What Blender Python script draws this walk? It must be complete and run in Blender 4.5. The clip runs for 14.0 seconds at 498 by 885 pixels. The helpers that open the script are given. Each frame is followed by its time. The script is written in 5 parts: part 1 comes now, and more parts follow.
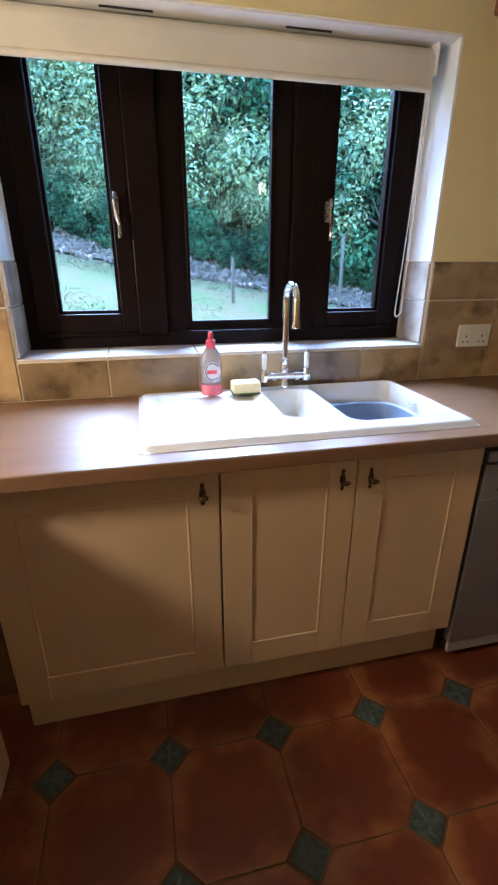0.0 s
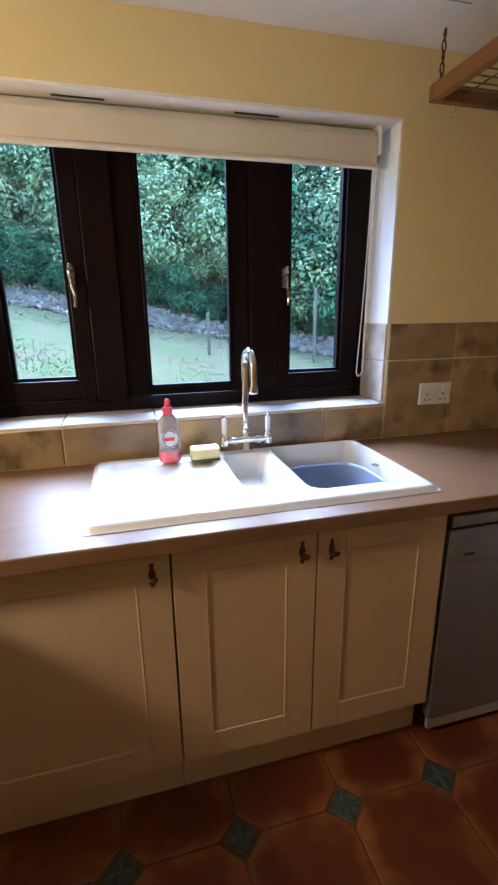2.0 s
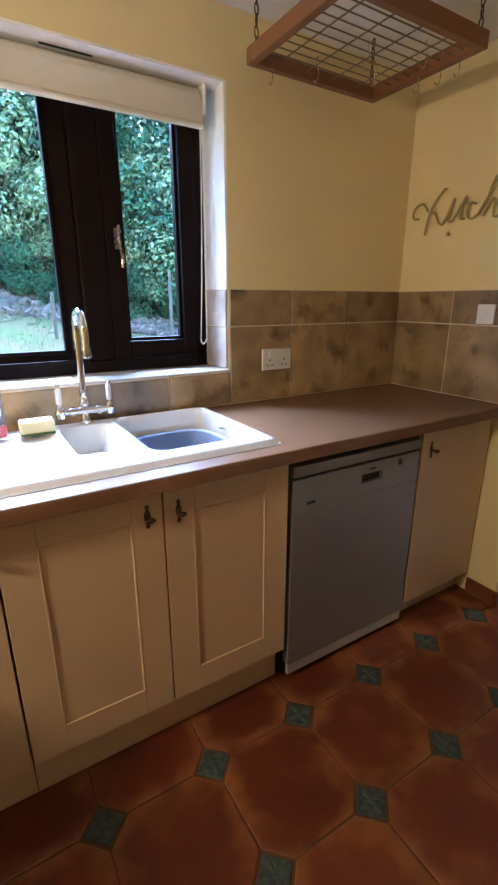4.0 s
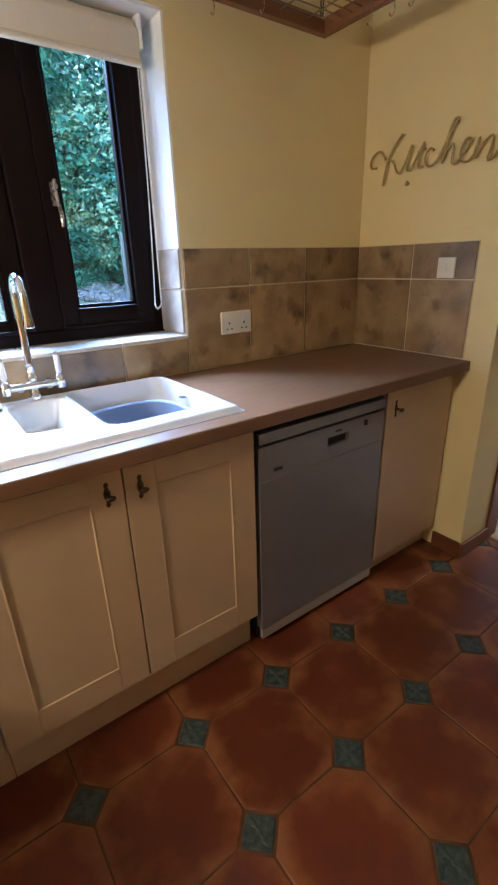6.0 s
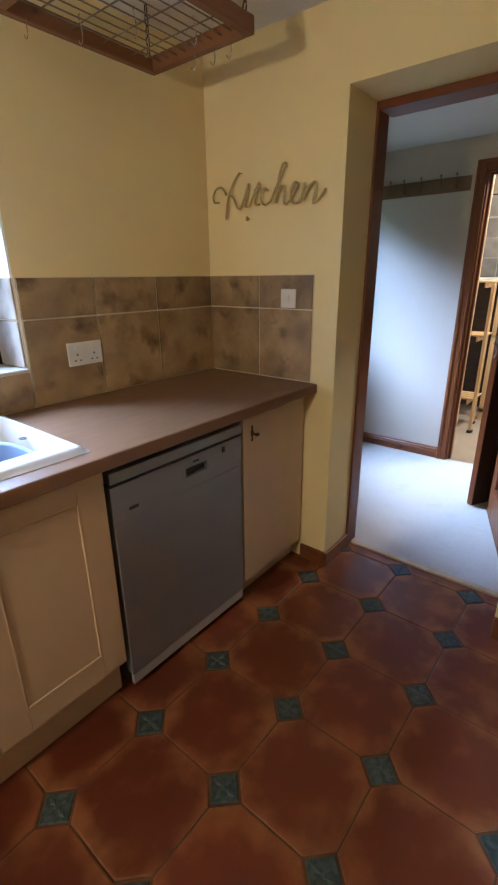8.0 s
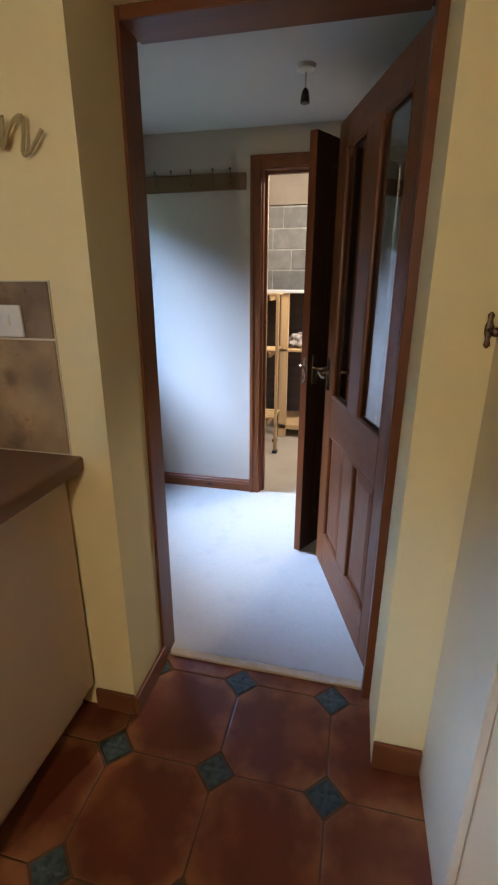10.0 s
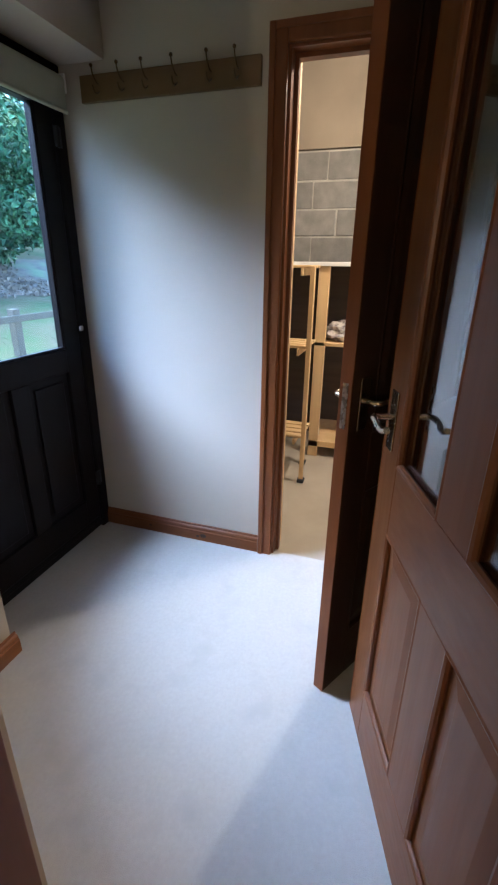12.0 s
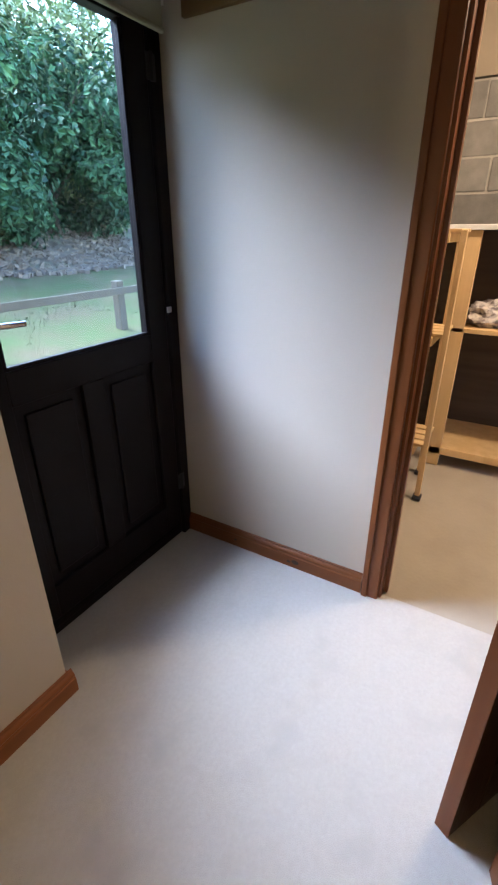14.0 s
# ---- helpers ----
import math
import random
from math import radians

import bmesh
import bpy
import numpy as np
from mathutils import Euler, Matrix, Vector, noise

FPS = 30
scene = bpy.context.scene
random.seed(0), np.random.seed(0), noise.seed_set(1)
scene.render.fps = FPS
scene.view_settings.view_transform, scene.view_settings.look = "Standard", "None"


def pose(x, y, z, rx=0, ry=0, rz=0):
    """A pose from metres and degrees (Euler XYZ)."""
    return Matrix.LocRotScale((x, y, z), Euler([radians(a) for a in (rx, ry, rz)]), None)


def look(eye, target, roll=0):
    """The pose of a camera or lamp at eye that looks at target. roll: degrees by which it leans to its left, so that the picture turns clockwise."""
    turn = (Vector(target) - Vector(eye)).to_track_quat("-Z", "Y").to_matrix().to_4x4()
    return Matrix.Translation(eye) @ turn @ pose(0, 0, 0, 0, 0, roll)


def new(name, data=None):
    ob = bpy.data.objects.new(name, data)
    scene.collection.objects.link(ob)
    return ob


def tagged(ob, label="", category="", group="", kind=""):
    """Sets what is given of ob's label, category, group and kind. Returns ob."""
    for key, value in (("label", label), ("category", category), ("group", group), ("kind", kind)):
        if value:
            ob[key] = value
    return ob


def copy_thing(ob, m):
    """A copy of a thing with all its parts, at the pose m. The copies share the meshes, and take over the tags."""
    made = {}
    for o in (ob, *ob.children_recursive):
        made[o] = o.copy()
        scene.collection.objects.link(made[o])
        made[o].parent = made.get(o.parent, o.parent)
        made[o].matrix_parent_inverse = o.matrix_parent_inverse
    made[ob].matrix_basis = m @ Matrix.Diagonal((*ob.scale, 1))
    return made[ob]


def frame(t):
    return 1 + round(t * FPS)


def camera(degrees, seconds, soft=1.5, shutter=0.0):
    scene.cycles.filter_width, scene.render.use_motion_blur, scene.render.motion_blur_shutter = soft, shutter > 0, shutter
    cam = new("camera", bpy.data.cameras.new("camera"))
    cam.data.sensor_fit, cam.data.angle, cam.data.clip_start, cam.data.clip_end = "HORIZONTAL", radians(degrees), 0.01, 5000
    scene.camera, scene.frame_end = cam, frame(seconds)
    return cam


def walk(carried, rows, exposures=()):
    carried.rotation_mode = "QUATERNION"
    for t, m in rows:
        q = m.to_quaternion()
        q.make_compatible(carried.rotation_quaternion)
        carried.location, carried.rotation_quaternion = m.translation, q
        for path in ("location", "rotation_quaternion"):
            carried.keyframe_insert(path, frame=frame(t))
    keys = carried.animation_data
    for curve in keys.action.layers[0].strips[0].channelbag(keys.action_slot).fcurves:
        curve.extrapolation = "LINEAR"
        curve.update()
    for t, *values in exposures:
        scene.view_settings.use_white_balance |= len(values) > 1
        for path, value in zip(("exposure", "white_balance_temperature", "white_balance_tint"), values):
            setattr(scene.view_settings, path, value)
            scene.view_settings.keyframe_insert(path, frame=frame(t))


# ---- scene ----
cam = camera(57.6, 14.0, soft=2.3)
PATH = [
    (0, (0.672, 0.676, 1.356), (1.084, 2.489, 0.619), 0.1),
    (0.5, (0.694, 0.747, 1.356), (1.188, 2.549, 0.643), 0.5),
    (1, (0.754, 0.754, 1.367), (1.249, 2.561, 0.665), -0.1),
    (1.5, (0.767, 0.749, 1.373), (1.264, 2.561, 0.688), -0.3),
    (2, (0.773, 0.72, 1.415), (1.261, 2.578, 0.858), -0.7),
    (2.5, (0.767, 0.705, 1.421), (1.257, 2.574, 0.907), -1.2),
    (3, (0.787, 0.702, 1.401), (1.373, 2.548, 0.901), -1.1),
    (3.5, (0.823, 0.702, 1.354), (1.631, 2.463, 0.857), 0.1),
    (4, (0.856, 0.7, 1.321), (1.854, 2.326, 0.723), 0.0),
    (6.5, (0.923, 0.734, 1.309), (2.008, 2.242, 0.569), -1.7),
    (7, (0.962, 0.725, 1.317), (2.076, 2.211, 0.576), -1.5),
    (7.5, (0.963, 0.707, 1.339), (2.249, 2.055, 0.61), -0.8),
    (8, (0.992, 0.679, 1.359), (2.448, 1.864, 0.67), -0.6),
    (8.5, (1.047, 0.711, 1.356), (2.667, 1.692, 0.712), 0.2),
    (9, (1.193, 0.841, 1.366), (2.983, 1.498, 0.763), -0.5),
    (9.2, (1.258, 0.913, 1.371), (3.096, 1.417, 0.764), -0.4),
    (11.3, (2.393, 1.016, 1.306), (4.235, 1.403, 0.63), 0.7),
    (11.5, (2.454, 1.031, 1.323), (4.278, 1.443, 0.613), 0.8),
    (12, (2.694, 1.095, 1.309), (4.464, 1.668, 0.574), 0.8),
    (12.5, (2.814, 1.158, 1.292), (4.468, 2.014, 0.563), 0.6),
    (13, (2.898, 1.192, 1.264), (4.414, 2.255, 0.507), -1.3),
    (13.5, (2.956, 1.217, 1.278), (4.396, 2.33, 0.45), -1.3),
    (14, (3.076, 1.296, 1.299), (4.631, 2.225, 0.451), -0.1),
]
walk(cam, [(t, look(eye, target, roll)) for t, eye, target, roll in PATH], exposures=[(0.0, 4.15, 4500, 13), (1.2, 4.0, 4550, 13), (2.2, 3.88, 4750, 14), (3.0, 3.88, 4750, 14), (3.9, 4.32, 4650, 14), (7.5, 4.35, 4400, 11), (9.0, 4.3, 4450, 11), (11.4, 4.05, 4550, 11), (12.5, 4.0, 4850, 12), (13.0, 4.05, 5100, 14), (14.0, 3.9, 5250, 16)])


# ---- world and lights ----
world = bpy.data.worlds.new("world")
scene.world = world
world.use_nodes = True
wn = world.node_tree
sky = wn.nodes.new("ShaderNodeTexSky")
sky.sky_type, sky.sun_disc = "NISHITA", False
sky.sun_elevation, sky.sun_rotation = radians(44), radians(-9)
wn.links.new(sky.outputs[0], wn.nodes["Background"].inputs[0])
wn.nodes["Background"].inputs[1].default_value = 0.15


def lamp(name, kind, m, energy, color, size=0.1, shape_y=None):
    data = bpy.data.lights.new(name, kind)
    data.energy, data.color = energy, color
    if kind == "AREA":
        data.size = size
        if shape_y:
            data.shape, data.size_y = "RECTANGLE", shape_y
    elif kind == "SUN":
        data.angle = size
    else:
        data.shadow_soft_size = size
    ob = new(name, data)
    ob.matrix_world = m
    return ob


lamp("sun", "SUN", look((0, 0, 10), (0.14, -0.9, 9.12)), 2.05, (0.90, 0.96, 1.0), radians(60))
WARM = (1.0, 0.69, 0.33)
lamp("hood_lamp", "POINT", pose(-0.40, 1.38, 1.52), 4.3, WARM, 0.085)
# Weak warm fill added low behind the view; no ceiling fitting stands here.
lamp("kitchen_fill", "POINT", pose(2.1, -1.2, 2.14), 0.3, WARM, 0.06)
lamp("cupboard_bulb", "POINT", pose(5.2, 0.85, 2.3), 6.8, (1.0, 0.72, 0.40), 0.05)


# ---- materials ----
def material(name, color, rough=0.6, metal=0.0, color2=None, scale=6.0, amount=0.5, bump=0.0, bump_scale=60.0,
             rand=0.0, stretch=(1, 1, 1), coat=0.0, detail=4.0, spots=None, alpha_mix=0.0):
    m = bpy.data.materials.new(name)
    m.use_nodes = True
    nt = m.node_tree
    n, l = nt.nodes, nt.links
    b = n["Principled BSDF"]
    geo = n.new("ShaderNodeNewGeometry")
    mp = n.new("ShaderNodeMapping")
    mp.inputs["Scale"].default_value = stretch
    l.new(geo.outputs["Position"], mp.inputs[0])
    no = n.new("ShaderNodeTexNoise")
    no.inputs["Scale"].default_value, no.inputs["Detail"].default_value = scale, detail
    l.new(mp.outputs[0], no.inputs["Vector"])
    ramp = n.new("ShaderNodeValToRGB")
    c2 = color2 or tuple(c * 0.82 for c in color)
    ramp.color_ramp.elements[0].position, ramp.color_ramp.elements[1].position = 0.5 - amount / 2, 0.5 + amount / 2
    ramp.color_ramp.elements[0].color, ramp.color_ramp.elements[1].color = (*c2, 1), (*color, 1)
    l.new(no.outputs["Fac"], ramp.inputs[0])
    out = ramp.outputs[0]
    fine = n.new("ShaderNodeTexNoise")
    fine.inputs["Scale"].default_value, fine.inputs["Detail"].default_value = bump_scale, 6.0
    l.new(mp.outputs[0], fine.inputs["Vector"])
    if spots:
        r2 = n.new("ShaderNodeValToRGB")
        r2.color_ramp.elements[0].position, r2.color_ramp.elements[1].position = 0.54, 0.72
        r2.color_ramp.elements[0].color, r2.color_ramp.elements[1].color = (0, 0, 0, 1), (1, 1, 1, 1)
        sp = n.new("ShaderNodeTexNoise")
        sp.inputs["Scale"].default_value, sp.inputs["Detail"].default_value = spots[1], 5.0
        l.new(mp.outputs[0], sp.inputs["Vector"])
        l.new(sp.outputs["Fac"], r2.inputs[0])
        mx = n.new("ShaderNodeMix")
        mx.data_type = "RGBA"
        l.new(r2.outputs[0], mx.inputs["Factor"])
        l.new(out, mx.inputs["A"])
        mx.inputs["B"].default_value = (*spots[0], 1)
        out = mx.outputs["Result"]
    if rand:
        oi = n.new("ShaderNodeObjectInfo")
        hs = n.new("ShaderNodeHueSaturation")
        mr = n.new("ShaderNodeMapRange")
        mr.inputs["To Min"].default_value, mr.inputs["To Max"].default_value = 1 - rand, 1 + rand
        l.new(oi.outputs["Random"], mr.inputs[0])
        l.new(mr.outputs[0], hs.inputs["Value"])
        l.new(out, hs.inputs["Color"])
        out = hs.outputs[0]
    l.new(out, b.inputs["Base Color"])
    rr = n.new("ShaderNodeMapRange")
    rr.inputs["To Min"].default_value, rr.inputs["To Max"].default_value = max(rough - 0.08, 0.02), min(rough + 0.08, 1)
    l.new(fine.outputs["Fac"], rr.inputs[0])
    l.new(rr.outputs[0], b.inputs["Roughness"])
    b.inputs["Metallic"].default_value = metal
    b.inputs["Coat Weight"].default_value = coat
    if bump:
        bp = n.new("ShaderNodeBump")
        bp.inputs["Strength"].default_value, bp.inputs["Distance"].default_value = bump, 0.004
        l.new(fine.outputs["Fac"], bp.inputs["Height"])
        l.new(bp.outputs[0], b.inputs["Normal"])
    return m


def wood(name, color, dark, axis="z", rough=0.45, rand=0.0, knots=True):
    st = {"x": (0.9, 11, 11), "y": (11, 0.9, 11), "z": (11, 11, 0.9)}[axis]
    return material(name, color, rough, color2=dark, scale=1.7, amount=0.6, bump=0.05, bump_scale=7, stretch=st, rand=rand, detail=6)


def dull(*names):
    """Less sheen on worn, waxed wood."""
    for k in names:
        M[k].node_tree.nodes["Principled BSDF"].inputs["Specular IOR Level"].default_value = 0.3


def glass(name, gloss=0.025, tint=(0.93, 0.96, 0.96), steep=0.0):
    m = bpy.data.materials.new(name)
    m.use_nodes = True
    nt = m.node_tree
    nt.nodes.clear()
    o = nt.nodes.new("ShaderNodeOutputMaterial")
    mix = nt.nodes.new("ShaderNodeMixShader")
    tr = nt.nodes.new("ShaderNodeBsdfTransparent")
    tr.inputs[0].default_value = (*tint, 1)
    gl = nt.nodes.new("ShaderNodeBsdfGlossy")
    gl.inputs["Roughness"].default_value = 0.02
    if steep:
        lw, pw = nt.nodes.new("ShaderNodeLayerWeight"), nt.nodes.new("ShaderNodeMath")
        pw.operation, pw.inputs[1].default_value = "POWER", steep
        nt.links.new(lw.outputs["Facing"], pw.inputs[0])
        nt.links.new(pw.outputs[0], mix.inputs[0])
    else:
        mix.inputs[0].default_value = gloss
    nt.links.new(tr.outputs[0], mix.inputs[1])
    nt.links.new(gl.outputs[0], mix.inputs[2])
    nt.links.new(mix.outputs[0], o.inputs[0])
    return m


M = {}
M["wall"] = material("cream_wall_paint", (0.78, 0.65, 0.31), 0.8, color2=(0.74, 0.61, 0.285), scale=1.3, bump=0.12, bump_scale=180)
# White hall paint set darker: the hall's dim bounce is in the colour.
M["hall_wall"] = material("dimmed_wall_paint", (0.50, 0.435, 0.35), 0.85, color2=(0.465, 0.40, 0.32), scale=1.1, bump=0.12, bump_scale=150)
M["reveal"] = material("white_reveal_paint", (0.86, 0.84, 0.80), 0.6, color2=(0.82, 0.80, 0.75), scale=3, bump=0.1, bump_scale=150)
# Ceiling paint again, its colour darkened for the dim hall.
M["hall_ceiling"] = material("dimmed_hall_ceiling_paint", (0.60, 0.59, 0.57), 0.9, scale=1.5, color2=(0.56, 0.55, 0.53), bump=0.1, bump_scale=120)
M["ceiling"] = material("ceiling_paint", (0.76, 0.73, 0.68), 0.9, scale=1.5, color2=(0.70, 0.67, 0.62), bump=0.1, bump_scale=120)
M["cream"] = material("cream_cabinet_paint", (0.56, 0.405, 0.235), 0.42, color2=(0.52, 0.375, 0.215), scale=2, bump=0.03, bump_scale=120)
M["worktop"] = material("brown_worktop_laminate", (0.22, 0.118, 0.055), 0.42, color2=(0.155, 0.082, 0.038), scale=5, amount=0.7, bump=0.03, bump_scale=60, stretch=(1.5, 6, 6), detail=7)
M["worktop"].node_tree.nodes["Principled BSDF"].inputs["Specular IOR Level"].default_value = 0.4
M["grout"] = material("grout", (0.70, 0.61, 0.42), 0.9, bump=0.2)
M["floor_grout"] = material("floor_grout", (0.17, 0.08, 0.03), 0.85, color2=(0.06, 0.027, 0.012), scale=9, bump=0.3)
M["wall_tile"] = material("brown_stone_wall_tile", (0.39, 0.27, 0.125), 0.3, color2=(0.22, 0.145, 0.064), scale=7, amount=0.3, bump=0.1, bump_scale=40, rand=0.34, detail=7.0, spots=((0.11, 0.066, 0.03), 9))
# Reveal and sill tiles: wall tile made paler, window glare in the colour.
M["reveal_tile"] = material("mottled_daylit_tile", (0.55, 0.49, 0.41), 0.22, color2=(0.34, 0.28, 0.21), scale=10, amount=0.35, bump=0.08, bump_scale=45, rand=0.08)
M["sill_tile"] = material("glare_sill_tile", (0.66, 0.62, 0.55), 0.22, color2=(0.52, 0.47, 0.40), scale=9, amount=0.4, bump=0.08, bump_scale=45, rand=0.08)
M["insert"] = material("green_glazed_insert", (0.06, 0.085, 0.08), 0.55, color2=(0.03, 0.045, 0.045), scale=55, amount=0.2, bump=0.4, bump_scale=50, rand=0.2)
M["insert_motif"] = material("pale_insert_motif", (0.066, 0.092, 0.087), 0.6, scale=40, rand=0.2)
M["terracotta"] = material("terracotta_tile", (0.155, 0.034, 0.008), 0.36, color2=(0.10, 0.021, 0.0055), scale=6, amount=0.6, bump=0.02, bump_scale=30, rand=0.16, detail=6.0, spots=((0.21, 0.07, 0.018), 6.0))
def worn_edges(m, half, tan):
    """Paler, uneven rim on an octagonal tile, by its own coordinates."""
    n, l = m.node_tree.nodes, m.node_tree.links
    b = n["Principled BSDF"]
    src = b.inputs["Base Color"].links[0].from_socket

    def op(kind, a, c=None):
        q = n.new("ShaderNodeMath")
        q.operation = kind
        for k, v in enumerate((a, c)):
            if v is None:
                continue
            if isinstance(v, float):
                q.inputs[k].default_value = v
            else:
                l.new(v, q.inputs[k])
        return q.outputs[0]

    tc, sep = n.new("ShaderNodeTexCoord"), n.new("ShaderNodeSeparateXYZ")
    l.new(tc.outputs["Object"], sep.inputs[0])
    ax, ay = op("ABSOLUTE", sep.outputs[0]), op("ABSOLUTE", sep.outputs[1])
    e = op("MAXIMUM", op("DIVIDE", op("MAXIMUM", ax, ay), half), op("DIVIDE", op("ADD", ax, ay), half * 1.57))
    geo, no = n.new("ShaderNodeNewGeometry"), n.new("ShaderNodeTexNoise")
    no.inputs["Scale"].default_value = 11.0
    no.inputs["Detail"].default_value = 6.0
    l.new(geo.outputs["Position"], no.inputs["Vector"])
    e = op("ADD", e, op("MULTIPLY", op("SUBTRACT", no.outputs["Fac"], 0.5), 1.3))
    mr = n.new("ShaderNodeMapRange")
    mr.inputs["From Min"].default_value, mr.inputs["From Max"].default_value, mr.inputs["To Max"].default_value = 0.74, 1.16, 0.85
    l.new(e, mr.inputs[0])
    mx = n.new("ShaderNodeMix")
    mx.data_type = "RGBA"
    l.new(mr.outputs[0], mx.inputs["Factor"])
    l.new(src, mx.inputs["A"])
    mx.inputs["B"].default_value = (*tan, 1)
    l.new(mx.outputs["Result"], b.inputs["Base Color"])


worn_edges(M["terracotta"], 0.158, (0.27, 0.11, 0.03))
M["ceramic"] = material("white_ceramic", (0.72, 0.71, 0.67), 0.12, color2=(0.69, 0.68, 0.64), scale=2, coat=0.4)
M["bowl"] = material("blue_grey_plastic", (0.17, 0.21, 0.30), 0.4, bump=0.05)
M["chrome"] = material("chrome", (0.85, 0.85, 0.86), 0.1, 1.0, scale=30)
M["steel"] = material("brushed_grey_steel", (0.29, 0.275, 0.28), 0.42, 0.6, color2=(0.26, 0.25, 0.255), scale=2, bump=0.02, bump_scale=40, stretch=(1, 1, 6))
M["steel_light"] = material("pale_grey_panel", (0.55, 0.54, 0.51), 0.4, 0.5, bump=0.04)
M["black"] = material("black_plastic", (0.02, 0.02, 0.022), 0.5)
M["dark_wood"] = wood("dark_stained_wood", (0.010, 0.005, 0.004), (0.006, 0.003, 0.0026), "z", 0.36)
M["dark_wood"].node_tree.nodes["Principled BSDF"].inputs["Specular IOR Level"].default_value = 0.09
M["pewter"] = material("worn_pewter", (0.42, 0.37, 0.33), 0.28, 0.9, color2=(0.22, 0.19, 0.17), scale=60)
M["brass"] = material("aged_bright_brass", (0.66, 0.56, 0.42), 0.25, 1.0, color2=(0.45, 0.36, 0.25), scale=40)
M["cream_pale"] = material("pale_cream_cabinet_paint", (0.66, 0.57, 0.39), 0.45, color2=(0.62, 0.53, 0.355), scale=2, bump=0.03, bump_scale=120)
M["bronze"] = material("antique_bronze", (0.16, 0.10, 0.05), 0.4, 0.9, color2=(0.06, 0.04, 0.02), scale=60)
M["pine"] = wood("stained_pine", (0.19, 0.064, 0.017), (0.12, 0.037, 0.009), "z", 0.38)
M["pine_x"] = wood("stained_pine_along_x", (0.27, 0.095, 0.024), (0.17, 0.055, 0.013), "x", 0.38)
M["pine_y"] = wood("stained_pine_along_y", (0.20, 0.068, 0.018), (0.12, 0.038, 0.01), "y", 0.38)
M["dark_pine"] = wood("dark_brown_pine", (0.055, 0.026, 0.013), (0.03, 0.014, 0.008), "z", 0.4)
M["dark_pine_x"] = wood("dark_brown_pine_along_x", (0.055, 0.026, 0.013), (0.03, 0.014, 0.008), "x", 0.4)
dull("pine", "pine_x", "pine_y", "dark_pine", "dark_pine_x")
M["raw_pine"] = wood("raw_pine", (0.70, 0.50, 0.24), (0.56, 0.37, 0.16), "z", 0.6)
M["carpet"] = material("pale_grey_carpet", (0.53, 0.50, 0.455), 0.95, color2=(0.475, 0.445, 0.40), scale=90, amount=0.6, bump=0.55, bump_scale=480, detail=9.0, spots=((0.455, 0.43, 0.388), 7.0))
M["blind"] = material("cream_blind_cloth", (0.70, 0.64, 0.52), 0.85, scale=4, bump=0.2, bump_scale=300)
M["plastic_white"] = material("white_plastic", (0.80, 0.77, 0.70), 0.35)
M["glass"] = glass("window_glass")
M["door_glass"] = glass("door_glass", tint=(0.72, 0.75, 0.8), steep=2.2)
M["block"] = material("concrete_block", (0.25, 0.235, 0.215), 0.95, color2=(0.17, 0.16, 0.145), scale=12, bump=0.6, bump_scale=90, rand=0.15)
M["mortar"] = material("mortar", (0.46, 0.43, 0.38), 0.95, color2=(0.27, 0.25, 0.22), scale=6, bump=0.5)
M["concrete"] = material("dusty_concrete", (0.46, 0.41, 0.33), 0.95, color2=(0.38, 0.33, 0.26), scale=4, bump=0.3)
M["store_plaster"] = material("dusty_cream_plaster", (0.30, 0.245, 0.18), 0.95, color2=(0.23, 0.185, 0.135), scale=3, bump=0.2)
M["lawn"] = material("lawn", (0.075, 0.095, 0.034), 1.0, color2=(0.12, 0.098, 0.052), scale=2.0, amount=0.3, bump=0.8, bump_scale=40)
M["lawn"].node_tree.nodes["Principled BSDF"].inputs["Specular IOR Level"].default_value = 0.1
M["slate"] = material("slate_gravel", (0.17, 0.13, 0.085), 0.9, color2=(0.06, 0.047, 0.03), scale=7, amount=0.3, bump=1.0, bump_scale=18, spots=((0.14, 0.17, 0.07), 1.3))
M["leaf"] = material("leaf", (0.265, 0.305, 0.125), 0.42, color2=(0.11, 0.15, 0.065), scale=1.5, amount=0.4)
def island_tint(m, low, high):
    """Vary each leaf's brightness."""
    n, l = m.node_tree.nodes, m.node_tree.links
    b = n["Principled BSDF"]
    src = b.inputs["Base Color"].links[0].from_socket
    geo, mr, hs = n.new("ShaderNodeNewGeometry"), n.new("ShaderNodeMapRange"), n.new("ShaderNodeHueSaturation")
    mr.inputs["To Min"].default_value, mr.inputs["To Max"].default_value = low, high
    l.new(geo.outputs["Random Per Island"], mr.inputs[0])
    l.new(mr.outputs[0], hs.inputs["Value"])
    l.new(src, hs.inputs["Color"])
    l.new(hs.outputs[0], b.inputs["Base Color"])
    b.inputs["Subsurface Weight"].default_value = 0.0


island_tint(M["leaf"], 0.7, 1.4)
M["leaf"].node_tree.nodes["Principled BSDF"].inputs["Specular IOR Level"].default_value = 0.3
M["dark_leaf"] = material("evergreen_leaf", (0.068, 0.128, 0.05), 0.5, color2=(0.02, 0.045, 0.022), scale=1.5, amount=0.4)
island_tint(M["dark_leaf"], 0.5, 1.5)
M["dark_leaf"].node_tree.nodes["Principled BSDF"].inputs["Specular IOR Level"].default_value = 0.12
M["bark"] = material("bark", (0.10, 0.075, 0.05), 0.95, scale=20, bump=0.6)
M["red"] = material("red_plastic", (0.65, 0.06, 0.09), 0.35)
M["soap"] = material("pink_soap", (0.80, 0.16, 0.22), 0.15)
M["bottle"] = material("clear_plastic", (0.70, 0.66, 0.66), 0.2)
